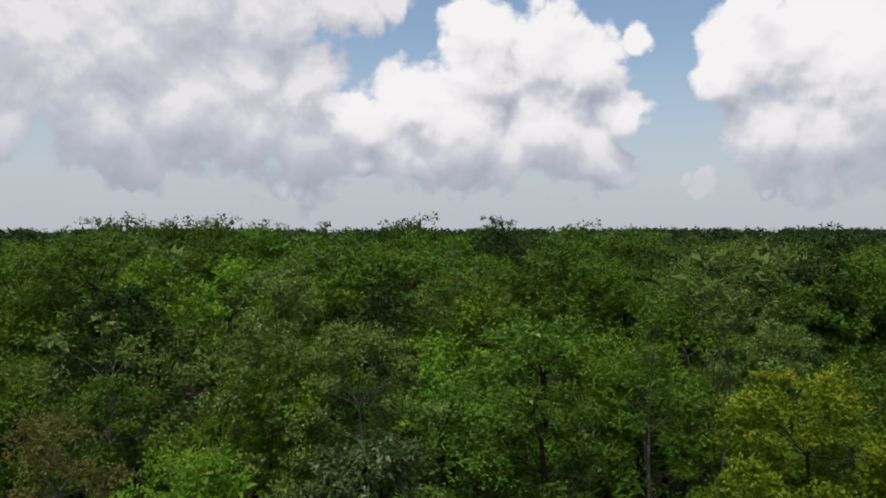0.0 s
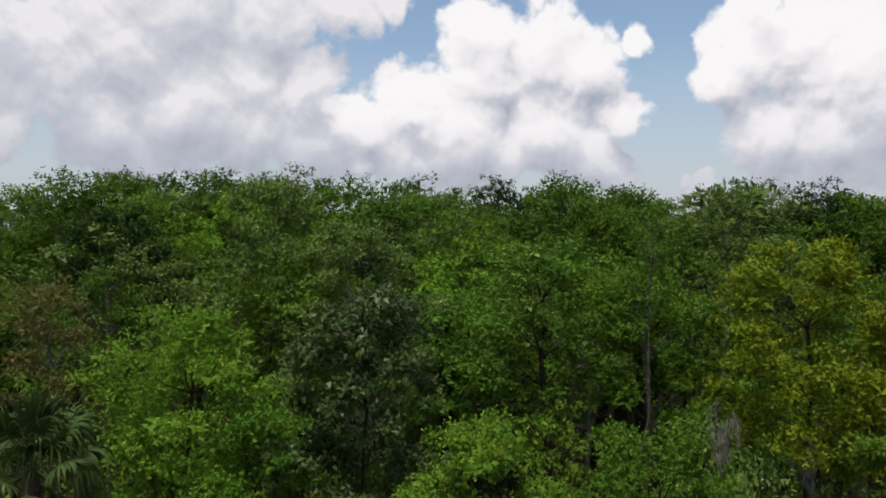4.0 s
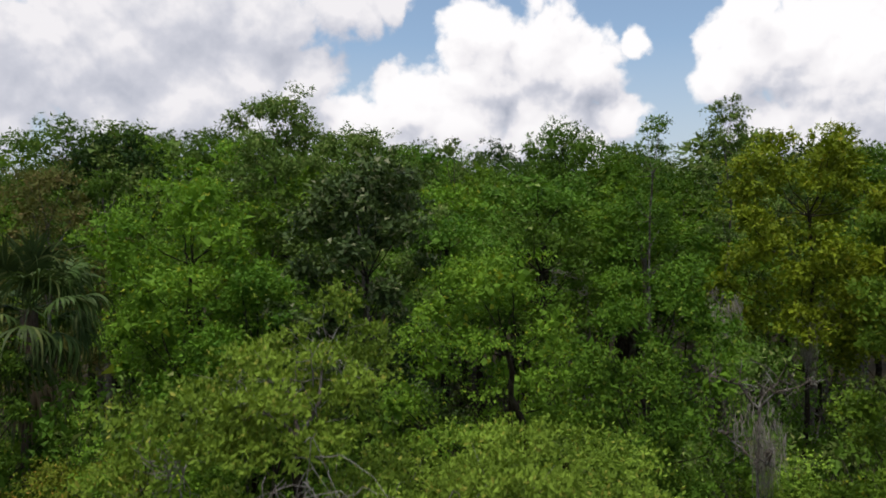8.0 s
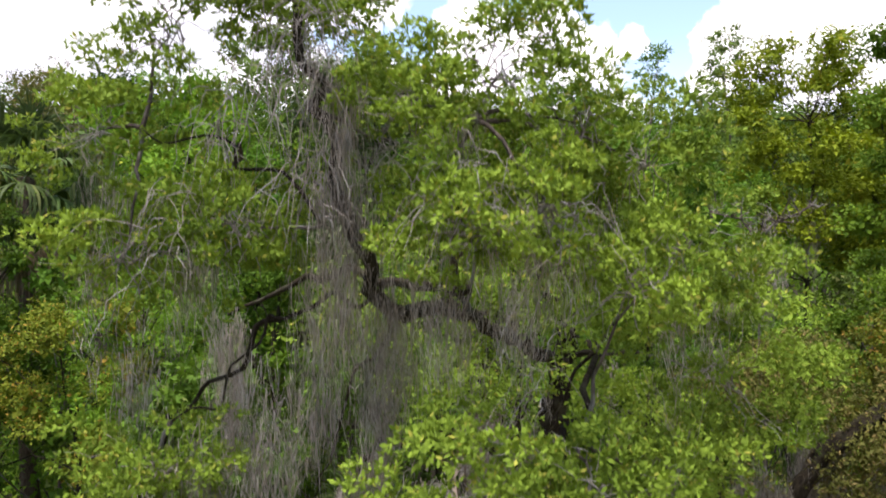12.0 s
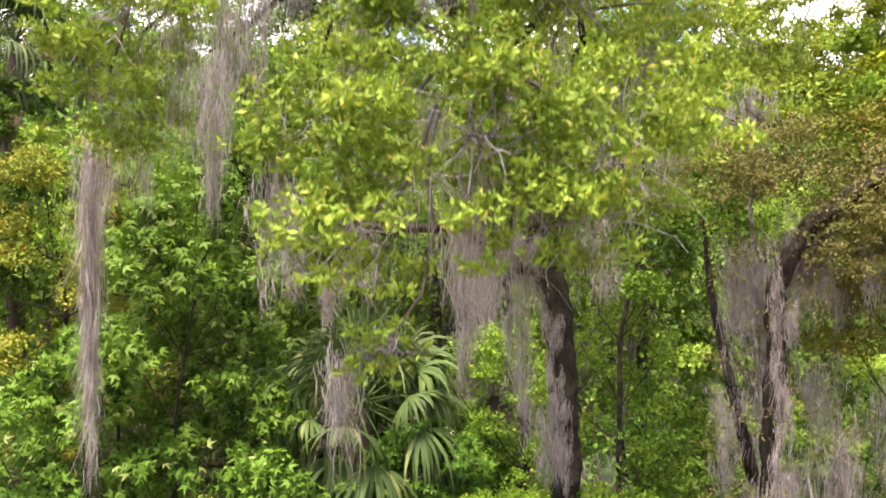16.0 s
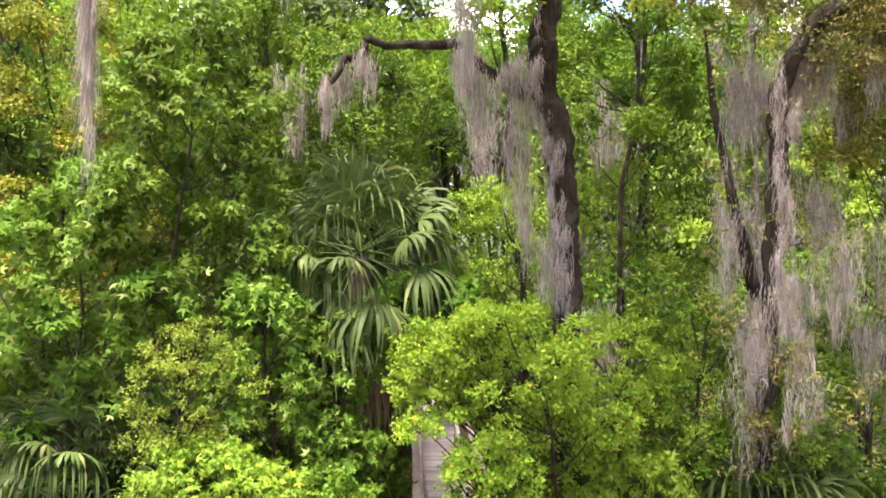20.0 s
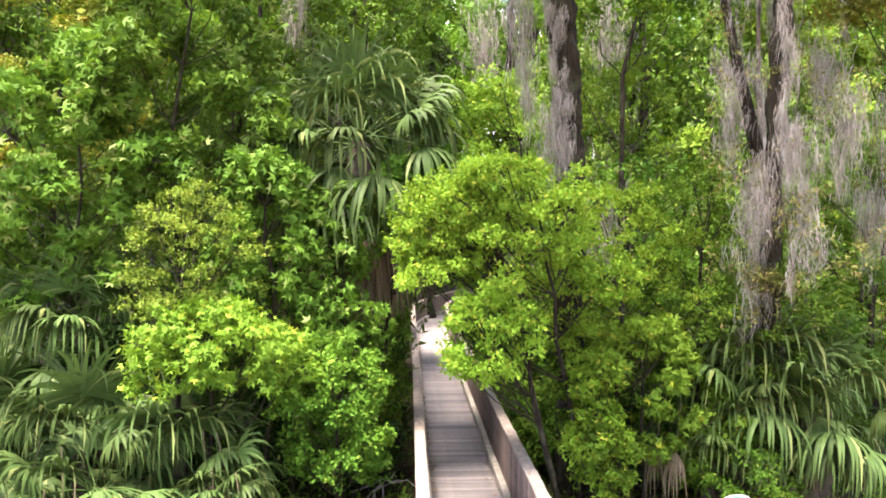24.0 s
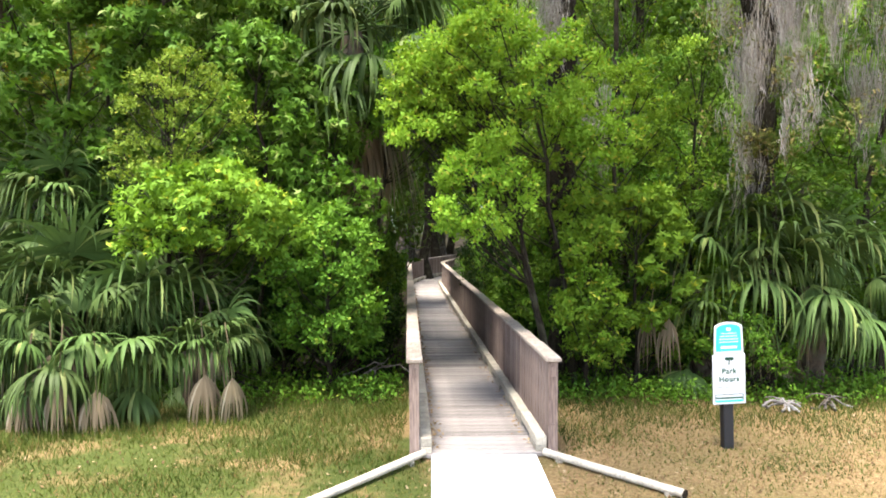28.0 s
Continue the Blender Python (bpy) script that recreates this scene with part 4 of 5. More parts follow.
mossy_tree()
CURTAIN = "ragged curtain of grey Spanish moss on a leaning oak"
moss_along([(3.5, 8.9, 7.6), (4.1, 8.85, 7.3), (4.6, 8.7, 7.9), (5.3, 8.4, 8.5), (6.0, 8.35, 8.8)], 17, 0.4, 1.4, 0.11, 95, CURTAIN)
moss_along([(4.2, 8.95, 7.2), (4.15, 8.95, 6.0), (4.2, 9.0, 4.4)], 6, 0.6, 1.3, 0.11, 90, CURTAIN)
for i in range(46):
    down = rng.random() ** 0.9
    x = 3.55 + 0.15 * down + rng.random() * (2.1 - 1.15 * down)
    spot = np.array([x, 8.8 + rng.uniform(-0.35, 0.5), 8.0 - 4.6 * down])
    if ripple(spot[None], 3.4)[0] > -0.12:
        moss(spot, rng.uniform(0.45, 1.15), rng.uniform(0.07, 0.17), int(rng.uniform(45, 105)), CURTAIN)
moss_along([(1.45, 9.85, 8.0), (0.95, 9.5, 7.55), (0.3, 9.3, 7.85), (-0.8, 9.1, 7.8), (-1.3, 8.95, 7.2)], 11, 0.15, 0.75, 0.07, 60, "tufts of grey moss along a dark limb")
moss_along([(1.35, 9.8, 7.9), (1.6, 9.8, 6.6), (1.75, 9.8, 4.9)], 9, 0.2, 0.6, 0.05, 50, "tufts of grey moss on a dark trunk")
for x, y, z, length, spread, n in [
        (-0.62, 4.35, 10.9, 1.6, 0.12, 200), (-0.7, 4.3, 11.5, 1.3, 0.12, 160), (-0.45, 4.6, 9.9, 1.3, 0.14, 180), (-0.8, 4.5, 10.4, 1.5, 0.14, 200), (-0.4, 4.6, 10.3, 1.6, 0.15, 220), (-0.05, 4.1, 10.4, 1.0, 0.12, 140), (0.45, 4.2, 10.4, 0.9, 0.16, 140),
        (-1.0, 4.3, 9.5, 1.0, 0.08, 150), (-1.15, 4.3, 9.2, 0.7, 0.07, 80), (-2.55, 5.5, 8.3, 3.0, 0.022, 300), (-2.5, 5.45, 8.45, 0.7, 0.09, 120), (-2.25, 7.5, 9.6, 1.9, 0.13, 260), (-1.15, 6.0, 8.15, 0.85, 0.08, 120), (0.33, 6.0, 7.6, 1.2, 0.07, 130), (-1.5, 4.4, 9.3, 0.9, 0.1, 110),
        (-1.25, 4.5, 9.6, 0.9, 0.10, 130), (-0.35, 4.6, 10.1, 1.0, 0.09, 130), (0.1, 4.6, 10.0, 1.0, 0.08, 120), (0.6, 4.3, 8.9, 1.1, 0.09, 90), (0.95, 4.0, 8.6, 1.1, 0.09, 90),
        (-0.35, 3.15, 7.35, 0.42, 0.05, 90), (-0.75, 3.5, 8.2, 0.7, 0.05, 70), (0.3, 3.5, 8.2, 0.9, 0.12, 120), (-2.0, 4.6, 9.9, 0.7, 0.1, 90), (-1.7, 4.6, 10.6, 0.9, 0.15, 110),
        (1.25, 9.75, 7.4, 1.8, 0.08, 120), (1.25, 9.7, 6.2, 1.5, 0.08, 110), (1.02, 9.6, 7.0, 1.3, 0.06, 80), (1.55, 9.7, 5.4, 1.0, 0.10, 110), (1.75, 9.65, 5.2, 0.8, 0.09, 90), (0.6, 9.4, 7.5, 1.2, 0.10, 110), (-0.75, 9.0, 7.7, 0.6, 0.05, 45),
        (-1.25, 8.9, 7.2, 0.5, 0.05, 40), (2.6, 11.0, 4.2, 1.6, 0.25, 160), (-2.2, 11.8, 8.0, 1.4, 0.2, 140), (0.9, 12.5, 7.5, 2.0, 0.3, 160), (3.2, 13.0, 8.0, 2.0, 0.3, 160),
        (5.9, 9.6, 4.6, 1.8, 0.2, 160), (6.6, 10.0, 5.6, 2.0, 0.3, 200), (8.0, 20.5, 11.5, 2.0, 0.4, 160), (10.5, 20.5, 11.0, 2.2, 0.4, 160), (5.2, 11.6, 10.4, 1.8, 0.25, 160)]:
    moss((x, y, z), length * 0.85, spread, int(n * (0.62 if y < 5 and z > 9.4 else 0.85)))

for i in range(14):
    z = rng.uniform(3.6, 7.4)
    x = float(np.interp(z, (2.0, 3.8, 6.0, 7.2), (4.35, 4.2, 4.15, 4.15))) + rng.uniform(-0.12, 0.12)
    moss((x, 8.45, z), rng.uniform(0.25, 0.6), 0.04, 40, CURTAIN)
for i in range(13):
    z = rng.uniform(4.6, 8.9)
    x = float(np.interp(z, (4.85, 5.93, 6.86, 7.7, 8.2, 9.2), (1.88, 1.83, 1.72, 1.5, 1.53, 1.7))) + rng.uniform(-0.22, 0.0)
    moss((x, 9.72, z), rng.uniform(0.12, 0.4), 0.03, 26, "short tufts of grey moss on a dark trunk")
for x, y, z, r in OAK_LOBES:
    if r > 0.4 and z < 11.6:
        moss((x + rng.uniform(-0.3, 0.3), y + rng.uniform(0.0, 0.3), z - 0.2 * r), rng.uniform(0.4, 0.8), rng.uniform(0.08, 0.16), 42)

# ---- bare trees ----
def bare_tree(label, at, height, trunk, boughs, reach, bark=BARK_PALE):
    ob = thing("bare_tree", label, "tree", (at[0], at[1], -0.45))
    line = bend((0, 0, 0), (rng.uniform(-0.3, 0.3), 0, height * 0.8), 10, 0, 0.06)
    child("trunk", mesh_of("trunk", *tube(line, np.linspace(trunk, trunk * 0.35, 11), 8, 0.08), bark, True), ob)
    twigs = []
    for i in range(boughs):
        s = line[int(rng.integers(5, 11))]
        a = rng.uniform(0, 6.28)
        e = s + np.array([math.cos(a) * reach, math.sin(a) * reach, rng.uniform(0.25, 0.9) * reach]) * rng.uniform(0.5, 1.0)
        bough = bend(s, e, 6, 0.08, 0.25)
        child("limb", mesh_of("limb", *tube(bough, np.linspace(trunk * 0.35, 0.012, 7), 6, 0.08), bark, True), ob)
        for p in bough[2:]:
            for k in range(4):
                q = p + rng.normal(0, 0.26, 3) * reach * 0.6 + np.array([0, 0, 0.12 * reach])
                tw = bend(p, q, 4, 0, 0.4)
                twigs.append(tube(tw, np.linspace(0.014, 0.004, 5), 3))
                twigs.append(tube(bend(tw[2], q + rng.normal(0, 0.2, 3) * reach * 0.5, 3, 0, 0.4), np.linspace(0.008, 0.003, 4), 3))
    tagged(child("twig", mesh_of("twig", *joined(twigs), bark, True), ob), kind="stuff")


bare_tree("bare grey tree in front of the oaks", (6.6, 34.0), 14.0, 0.17, 16, 2.0)
bare_tree("slim bare pale tree beside the green thicket", (5.25, 11.8), 13.6, 0.06, 12, 1.0, BARK)
bare_tree("dark slim trunk with broken boughs", (4.7, 15.8), 12.5, 0.11, 6, 1.3, BARK_DARK)

# ---- palms ----
palm("tall cabbage palm with a full shaggy head", (-8.7, 15.2), 12.1, 34, 1.25, 8, 0.17, -0.4)
palm("cabbage palm with grey-green fans and withered skirt", (-1.15, 11.3), 5.4, 40, 1.35, 12, 0.17, -0.3)
palm("low cabbage palm with drooping fans at the wood's edge", (4.5, 9.75), 1.75, 12, 1.0, 3, 0.17, -0.1, start=75, spread=95,
     fans=((3.92, 9.1, 2.33), (4.34, 9.0, 2.4), (4.95, 9.1, 1.95), (4.2, 8.9, 1.5), (4.86, 8.9, 1.4), (3.6, 9.3, 2.0), (5.3, 9.3, 1.7)), withered=((4.35, 9.1, 0.9), (4.7, 9.2, 0.95)))
palm("low cabbage palm with drooping fans at the wood's edge", (3.75, 9.6), 1.1, 8, 0.9, 2, 0.15, -0.05, fans=((3.5, 8.9, 1.2), (4.1, 9.0, 1.0)), withered=((2.95, 9.1, 1.0), (3.15, 9.05, 0.95)))
palm("low cabbage palm with long drooping fans", (-4.35, 8.9), 1.15, 14, 1.0, 3, 0.08, -0.03, start=70,
     fans=((-4.95, 8.5, 1.56), (-4.07, 8.4, 1.95), (-4.45, 8.2, 1.0), (-3.6, 8.4, 1.43), (-3.8, 8.1, 0.85), (-4.6, 8.3, 1.75)), withered=((-4.5, 8.25, 0.75), (-4.2, 8.15, 0.7)))
palm("low cabbage palm with long drooping fans", (-5.6, 9.0), 1.3, 14, 1.0, 3, 0.08, -0.03, start=75, fans=((-5.3, 8.4, 1.2), (-5.9, 8.5, 1.8), (-5.5, 8.3, 1.75), (-4.9, 8.6, 1.0)), withered=((-5.3, 8.4, 0.7),))
palm("low cabbage palm with long drooping fans", (-3.25, 9.2), 0.95, 13, 0.95, 3, 0.08, -0.05, start=75, fans=((-2.6, 8.7, 1.05), (-2.9, 8.5, 1.5), (-3.3, 8.4, 1.6)), withered=((-2.75, 8.6, 0.75), (-2.6, 8.65, 0.7)))
palm("low cabbage palm whose fans hang to the lawn", (-3.95, 8.35), 0.75, 9, 0.95, 2, 0.08, -0.02, start=65, spread=80,
     fans=((-4.25, 7.65, 0.95), (-3.55, 7.6, 1.0), (-4.75, 7.75, 0.85), (-3.05, 7.75, 0.95), (-3.85, 7.5, 0.7), (-4.5, 7.8, 1.25)), withered=((-3.75, 7.55, 0.5), (-3.45, 7.6, 0.42), (-4.1, 7.6, 0.4)))
palm("low cabbage palm whose fans hang to the lawn", (-2.75, 8.5), 0.7, 8, 0.9, 2, 0.08, -0.02, start=65, spread=80,
     fans=((-2.5, 7.9, 0.9), (-3.0, 7.85, 0.8), (-2.2, 8.1, 1.0)), withered=((-2.45, 7.95, 0.5), (-2.2, 8.0, 0.45)))
palm("low cabbage palm whose fans hang to the lawn", (-5.1, 8.3), 0.85, 9, 0.95, 2, 0.08, -0.02, start=65, spread=80,
     fans=((-5.3, 7.7, 1.0), (-4.9, 7.6, 0.8), (-5.6, 7.9, 1.2)), withered=((-5.0, 7.7, 0.45),))
palm("cabbage palm with broad fans beside a mossy oak", (5.2, 9.6), 1.4, 9, 1.0, 2, 0.15, -0.08, start=75, spread=90,
     fans=((5.3, 8.9, 1.95), (5.75, 9.0, 1.5), (5.0, 8.8, 1.15), (4.45, 8.75, 1.95), (5.5, 8.8, 1.0)))
palm("cabbage palm half hidden in the thicket", (-4.9, 10.2), 2.5, 20, 1.0, 4, 0.15, -0.15)

# ---- shrubs and young trees at the wood's edge ----
EDGE = [
    ("young sweetgum with fresh star-shaped leaves", -3.4, 10.4, 3.0, 8.8, 1.35, 1.0, "gum", 0.085, 5200, 0, 0),
    ("young sweetgum with fresh star-shaped leaves", -4.9, 10.2, 1.8, 6.6, 1.6, 0.9, "gum", 0.085, 5600, 0, 0),
    ("young sweetgum with fresh star-shaped leaves", -2.3, 9.9, 2.4, 4.9, 0.8, 0.6, "gum", 0.08, 2400, 0, 0),
    ("olive holly bush with small leaves", -3.2, 9.3, 2.2, 4.4, 1.0, 0.6, "oak", 0.04, 3600, 0, 0),
    ("fresh green maple with layered boughs", -2.9, 9.0, 1.5, 2.9, 1.1, 0.6, "lime", 0.055, 4000, 0.3, -0.2),
    ("fresh green maple sapling beside boardwalk", -1.2, 9.2, 0.1, 2.4, 0.75, 0.55, "green", 0.06, 3600, 0, 0),
    ("bright green tree leaning over the boardwalk", 2.0, 9.3, 2.5, 4.7, 1.5, 0.7, "fresh", 0.056, 7400, -1.12, -0.6),
    ("bright green sapling drooping over the boardwalk", 1.75, 8.9, 1.75, 3.1, 0.6, 0.4, "fresh", 0.055, 2600, -1.1, -0.4),
    ("bright green bough reaching over the boardwalk", 1.7, 9.2, 3.2, 4.4, 0.75, 0.5, "fresh", 0.055, 3600, -1.45, -0.3),
    ("green thicket beside the boardwalk", 2.5, 9.6, 1.3, 4.4, 1.1, 0.7, "fresh", 0.055, 5200, 0, 0),
    ("green thicket beside the boardwalk", 2.7, 9.2, 0.1, 2.7, 1.05, 0.6, "lime", 0.06, 4200, 0, 0),
    ("low shrub in front of a mossy trunk", 3.9, 9.0, 0.1, 1.3, 0.75, 0.5, "green", 0.05, 2200, 0, 0),
    ("slender bush tangled in hanging moss", 3.6, 9.6, 1.2, 4.6, 0.8, 0.5, "green", 0.05, 2600, 0, 0),
    ("leafy vines climbing a mossy trunk", 4.4, 9.1, 0.6, 4.0, 0.5, 0.35, "green", 0.05, 2000, 0, 0),
    ("shaded maple saplings beside the boardwalk", -1.35, 9.9, 0.0, 3.2, 0.75, 0.6, "gum", 0.065, 2600, 0, 0),
    ("shaded maple saplings behind the palms", -2.0, 10.9, 0.0, 3.6, 1.0, 0.6, "green", 0.06, 2600, 0, 0),
    ("shaded saplings beside the boardwalk rail", 2.1, 10.7, 0.0, 3.0, 0.8, 0.6, "green", 0.06, 2600, 0, 0),
    ("shaded saplings behind the mossy oak", 3.7, 11.0, 0.0, 3.6, 1.1, 0.6, "green", 0.06, 2600, 0, 0),
    ("shaded saplings behind the palms", -3.7, 11.2, 0.0, 3.4, 1.1, 0.6, "green", 0.06, 2600, 0, 0),
    ("dull green thicket at the lawn", 6.5, 10.8, 0.2, 5.4, 1.8, 1.0, "gum", 0.06, 6000, 0, 0),
    ("dull green thicket at the lawn", -6.8, 10.4, 0.2, 4.2, 1.4, 0.8, "gum", 0.06, 4200, 0, 0),
    ("pale green thicket behind the oak", 1.8, 11.8, 2.8, 6.4, 1.3, 0.9, "lime", 0.055, 4600, -0.6, 0),
    ("pale green thicket behind the oak", 3.2, 12.2, 1.0, 6.8, 1.3, 0.9, "lime", 0.055, 5200, 0, 0),
    ("green sapling pressed against the boardwalk rail", 2.1, 9.75, 0.0, 2.3, 0.42, 0.4, "green", 0.055, 2200, 0, 0),
    ("maple sapling with bright leaves under a palm", -1.35, 10.2, 2.9, 4.5, 0.75, 0.5, "gum", 0.07, 2400, 0, 0),
    ("slender green tree arching over the boardwalk", -1.15, 10.9, 3.3, 5.0, 0.95, 0.6, "gum", 0.065, 3200, 1.15, 0),
    ("slender green tree arching over the boardwalk", 1.75, 12.6, 3.0, 4.8, 1.1, 0.8, "green", 0.065, 3200, -1.3, 0),
    ("green sapling pressed against the boardwalk rail", 1.75, 11.4, -0.3, 2.5, 0.5, 0.5, "green", 0.06, 2000, 0, 0),
    ("green sapling pressed against the boardwalk rail", -1.25, 11.2, -0.3, 2.7, 0.5, 0.5, "green", 0.06, 2000, 0, 0),
    ("bright green sapling beside the boardwalk rail", 2.05, 9.0, 0.1, 2.3, 0.42, 0.45, "fresh", 0.055, 2600, 0, 0),
    # added masses whose dark leaf colour stands in for shaded gaps
    ("added dark leaf mass for the shade behind palms", -4.6, 9.9, 0.0, 2.5, 1.6, 0.4, "dark", 0.07, 3000, 0, 0),
    ("added dark leaf mass for the shade behind palms", 4.8, 10.4, 0.0, 2.6, 1.5, 0.4, "dark", 0.07, 3000, 0, 0),
    ("added dark leaf mass for the shade behind saplings", -2.0, 10.2, 0.0, 2.0, 0.8, 0.4, "dark", 0.07, 2000, 0, 0),
    ("shaded thicket under the trees", -2.4, 12.8, 0.0, 3.8, 1.3, 0.9, "green", 0.07, 3200, 0, 0),
    ("shaded thicket under the trees", 3.4, 13.6, 0.0, 3.8, 1.7, 1.0, "green", 0.07, 3200, 0, 0),
    ("shaded thicket under the trees", 6.6, 15.6, 0.0, 4.0, 2.0, 1.0, "green", 0.08, 3200, 0, 0),
    # dark leaf colour here deepens the shade under the trees
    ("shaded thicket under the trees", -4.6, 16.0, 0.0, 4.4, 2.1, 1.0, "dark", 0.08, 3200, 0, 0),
    ("bright crown filling a gap behind the sweetgums", -1.2, 12.6, 6.0, 9.2, 1.4, 1.0, "green", 0.06, 4200, 0, 0),
    ("bright crown filling a gap beside the palm", -5.2, 12.4, 6.0, 10.0, 1.5, 1.0, "lime", 0.06, 4600, 0, 0),
]
for label, x, y, z0, z1, rx, ry, leaf, size, tufts, ox, oy in EDGE:
    near = size < 0.065 or leaf == "gum"
    star = leaf == "gum" or (leaf == "lime" and size >= 0.055 and y < 11)
    tree("young_tree", label, (x, y), crown_lobes(z0, z1, rx, ry, 30, 0.38, 0.75, 0.1), leaf, size * (1.38 if star else 1.1), int(tufts * (0.42 if star else 0.6)), 4 if star else 5, star=star, clump=(6, 0.30, 0.55, 1.15, 0.7, -0.18) if near and y < 11 and not label.startswith("shaded") else (12, 0.28, 0.58, 1.12), bark=BARK_DARK, trunk=0.04, ground=float(ground_height(np.array(x), np.array(y))),
         three=not near, twigs=160 if leaf == "fresh" else 60 if near else 0, width=0.55 if leaf == "gum" else 0.5, low=-0.4, group="thicket at the wood's edge", over=(ox, oy))


# ---- thickets that fill the wood's edge ----
def fill_thickets():
    kinds = []
    for leaf, size in (("green", 0.085), ("lime", 0.08), ("green", 0.09), ("gum", 0.085), ("grey", 0.085)):
        lobes = crown_lobes(0.1, 6.0, 1.6, 1.5, 28, 0.38, 0.8)
        kinds.append(tree("understorey_tree", "slender leafy understorey tree in the shade", (0, 0), lobes, leaf, size * 1.25, 800, 5, BARK, 0.06, three=True, width=0.6, group="understorey", sides=4, core=150))
    used = set()
    spots = []
    for y in (12.4, 14.6, 17.2, 20.5, 24.5, 28.5):
        half = y * 0.66 + 1
        step = 1.75 + 0.07 * y
        x = -half
        while x < half:
            spots.append((x + rng.uniform(-0.4, 0.4), y + rng.uniform(-0.7, 0.7)))
            x += step * rng.uniform(0.8, 1.2)
    spots += [(-0.9, 39.5), (-1.6, 47.0), (0.4, 52.0), (-0.4, 57.0), (0.2, 45.5), (-2.2, 44.0), (-3.4, 40.0), (-4.0, 36.0), (4.2, 34.5), (6.2, 37.5), (2.2, 48.0), (-2.6, 33.0), (3.2, 30.0)]
    for x, y in spots:
        if y < 30 and abs(x - 0.2) < 1.5 + 0.02 * y or (y > 19 and abs(x) < 5 and rng.random() < 0.35):
            continue
        k = int(rng.integers(5))
        h = rng.uniform(1.0, 1.9) if y > 13.5 else rng.uniform(0.55, 1.0)
        m = Matrix.Translation((x, y, -0.5)) @ Matrix.Rotation(rng.uniform(0, 6.28), 4, "Z") @ Matrix.Diagonal((h ** 0.5, h ** 0.5, h, 1))
        if k in used:
            copy_thing(kinds[k], m @ Matrix.Diagonal((*(1 / c for c in kinds[k].scale), 1)))
        else:
            used.add(k)
            kinds[k].matrix_basis = m


fill_thickets()


def rail_shrubs():
    """Knee-high to head-high shrubs that crowd both rails and close the wood's edge. The dark-leaved ones put shade
    into the leaf colour.
    """
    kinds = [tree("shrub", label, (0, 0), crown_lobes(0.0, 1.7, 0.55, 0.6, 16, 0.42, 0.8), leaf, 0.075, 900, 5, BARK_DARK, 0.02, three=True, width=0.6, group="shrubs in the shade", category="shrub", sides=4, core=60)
             for leaf, label in (("green", "shaded green shrub low in the shade of the wood"), ("dark", "added dark shrub that deepens the shade of the wood"))]
    first = [True, True]
    spots = []
    for i in range(30):
        y = 10.6 + 0.55 * (i // 2) * (1 + 0.03 * i)
        spots.append((0.572 - 0.0326 * (y - 6.62) + (-1 if i % 2 else 1) * rng.uniform(1.45, 1.8), y))
    for i in range(17):
        spots.append((2.4 + 0.36 * i, 10.4 + rng.uniform(0, 1.0) + 0.9 * (i % 2)))
        spots.append((-2.2 - 0.36 * i, 10.3 + rng.uniform(0, 1.0) + 0.9 * (i % 2)))
    for i, (x, y) in enumerate(spots):
        k = i % 3 % 2
        s = rng.uniform(0.8, 1.5)
        m = Matrix.Translation((x, y, float(ground_height(np.array(x), np.array(y))))) @ Matrix.Rotation(rng.uniform(0, 6.28), 4, "Z")
        if first[k]:
            first[k] = False
            kinds[k].matrix_basis = m
        else:
            copy_thing(kinds[k], m @ Matrix.Diagonal((1, 1, s, 1)))


rail_shrubs()


# ---- boardwalk ----
def board_line():
    """Places, headings and heights along the middle of the boardwalk, every 5 cm."""
    out, x, y = [], 0.572, 6.62
    for i in range(780):
        s = i * 0.05
        h = -0.0326 + 0.40 * min(max((s - 21.0) / 5, 0), 1) + 0.45 * min(max((s - 31.0) / 4, 0), 1)
        out.append((x, y, 0.05 - 0.36 * min(s / 23, 1), h))
        x += math.sin(h) * 0.05
        y += math.cos(h) * 0.05
    return out


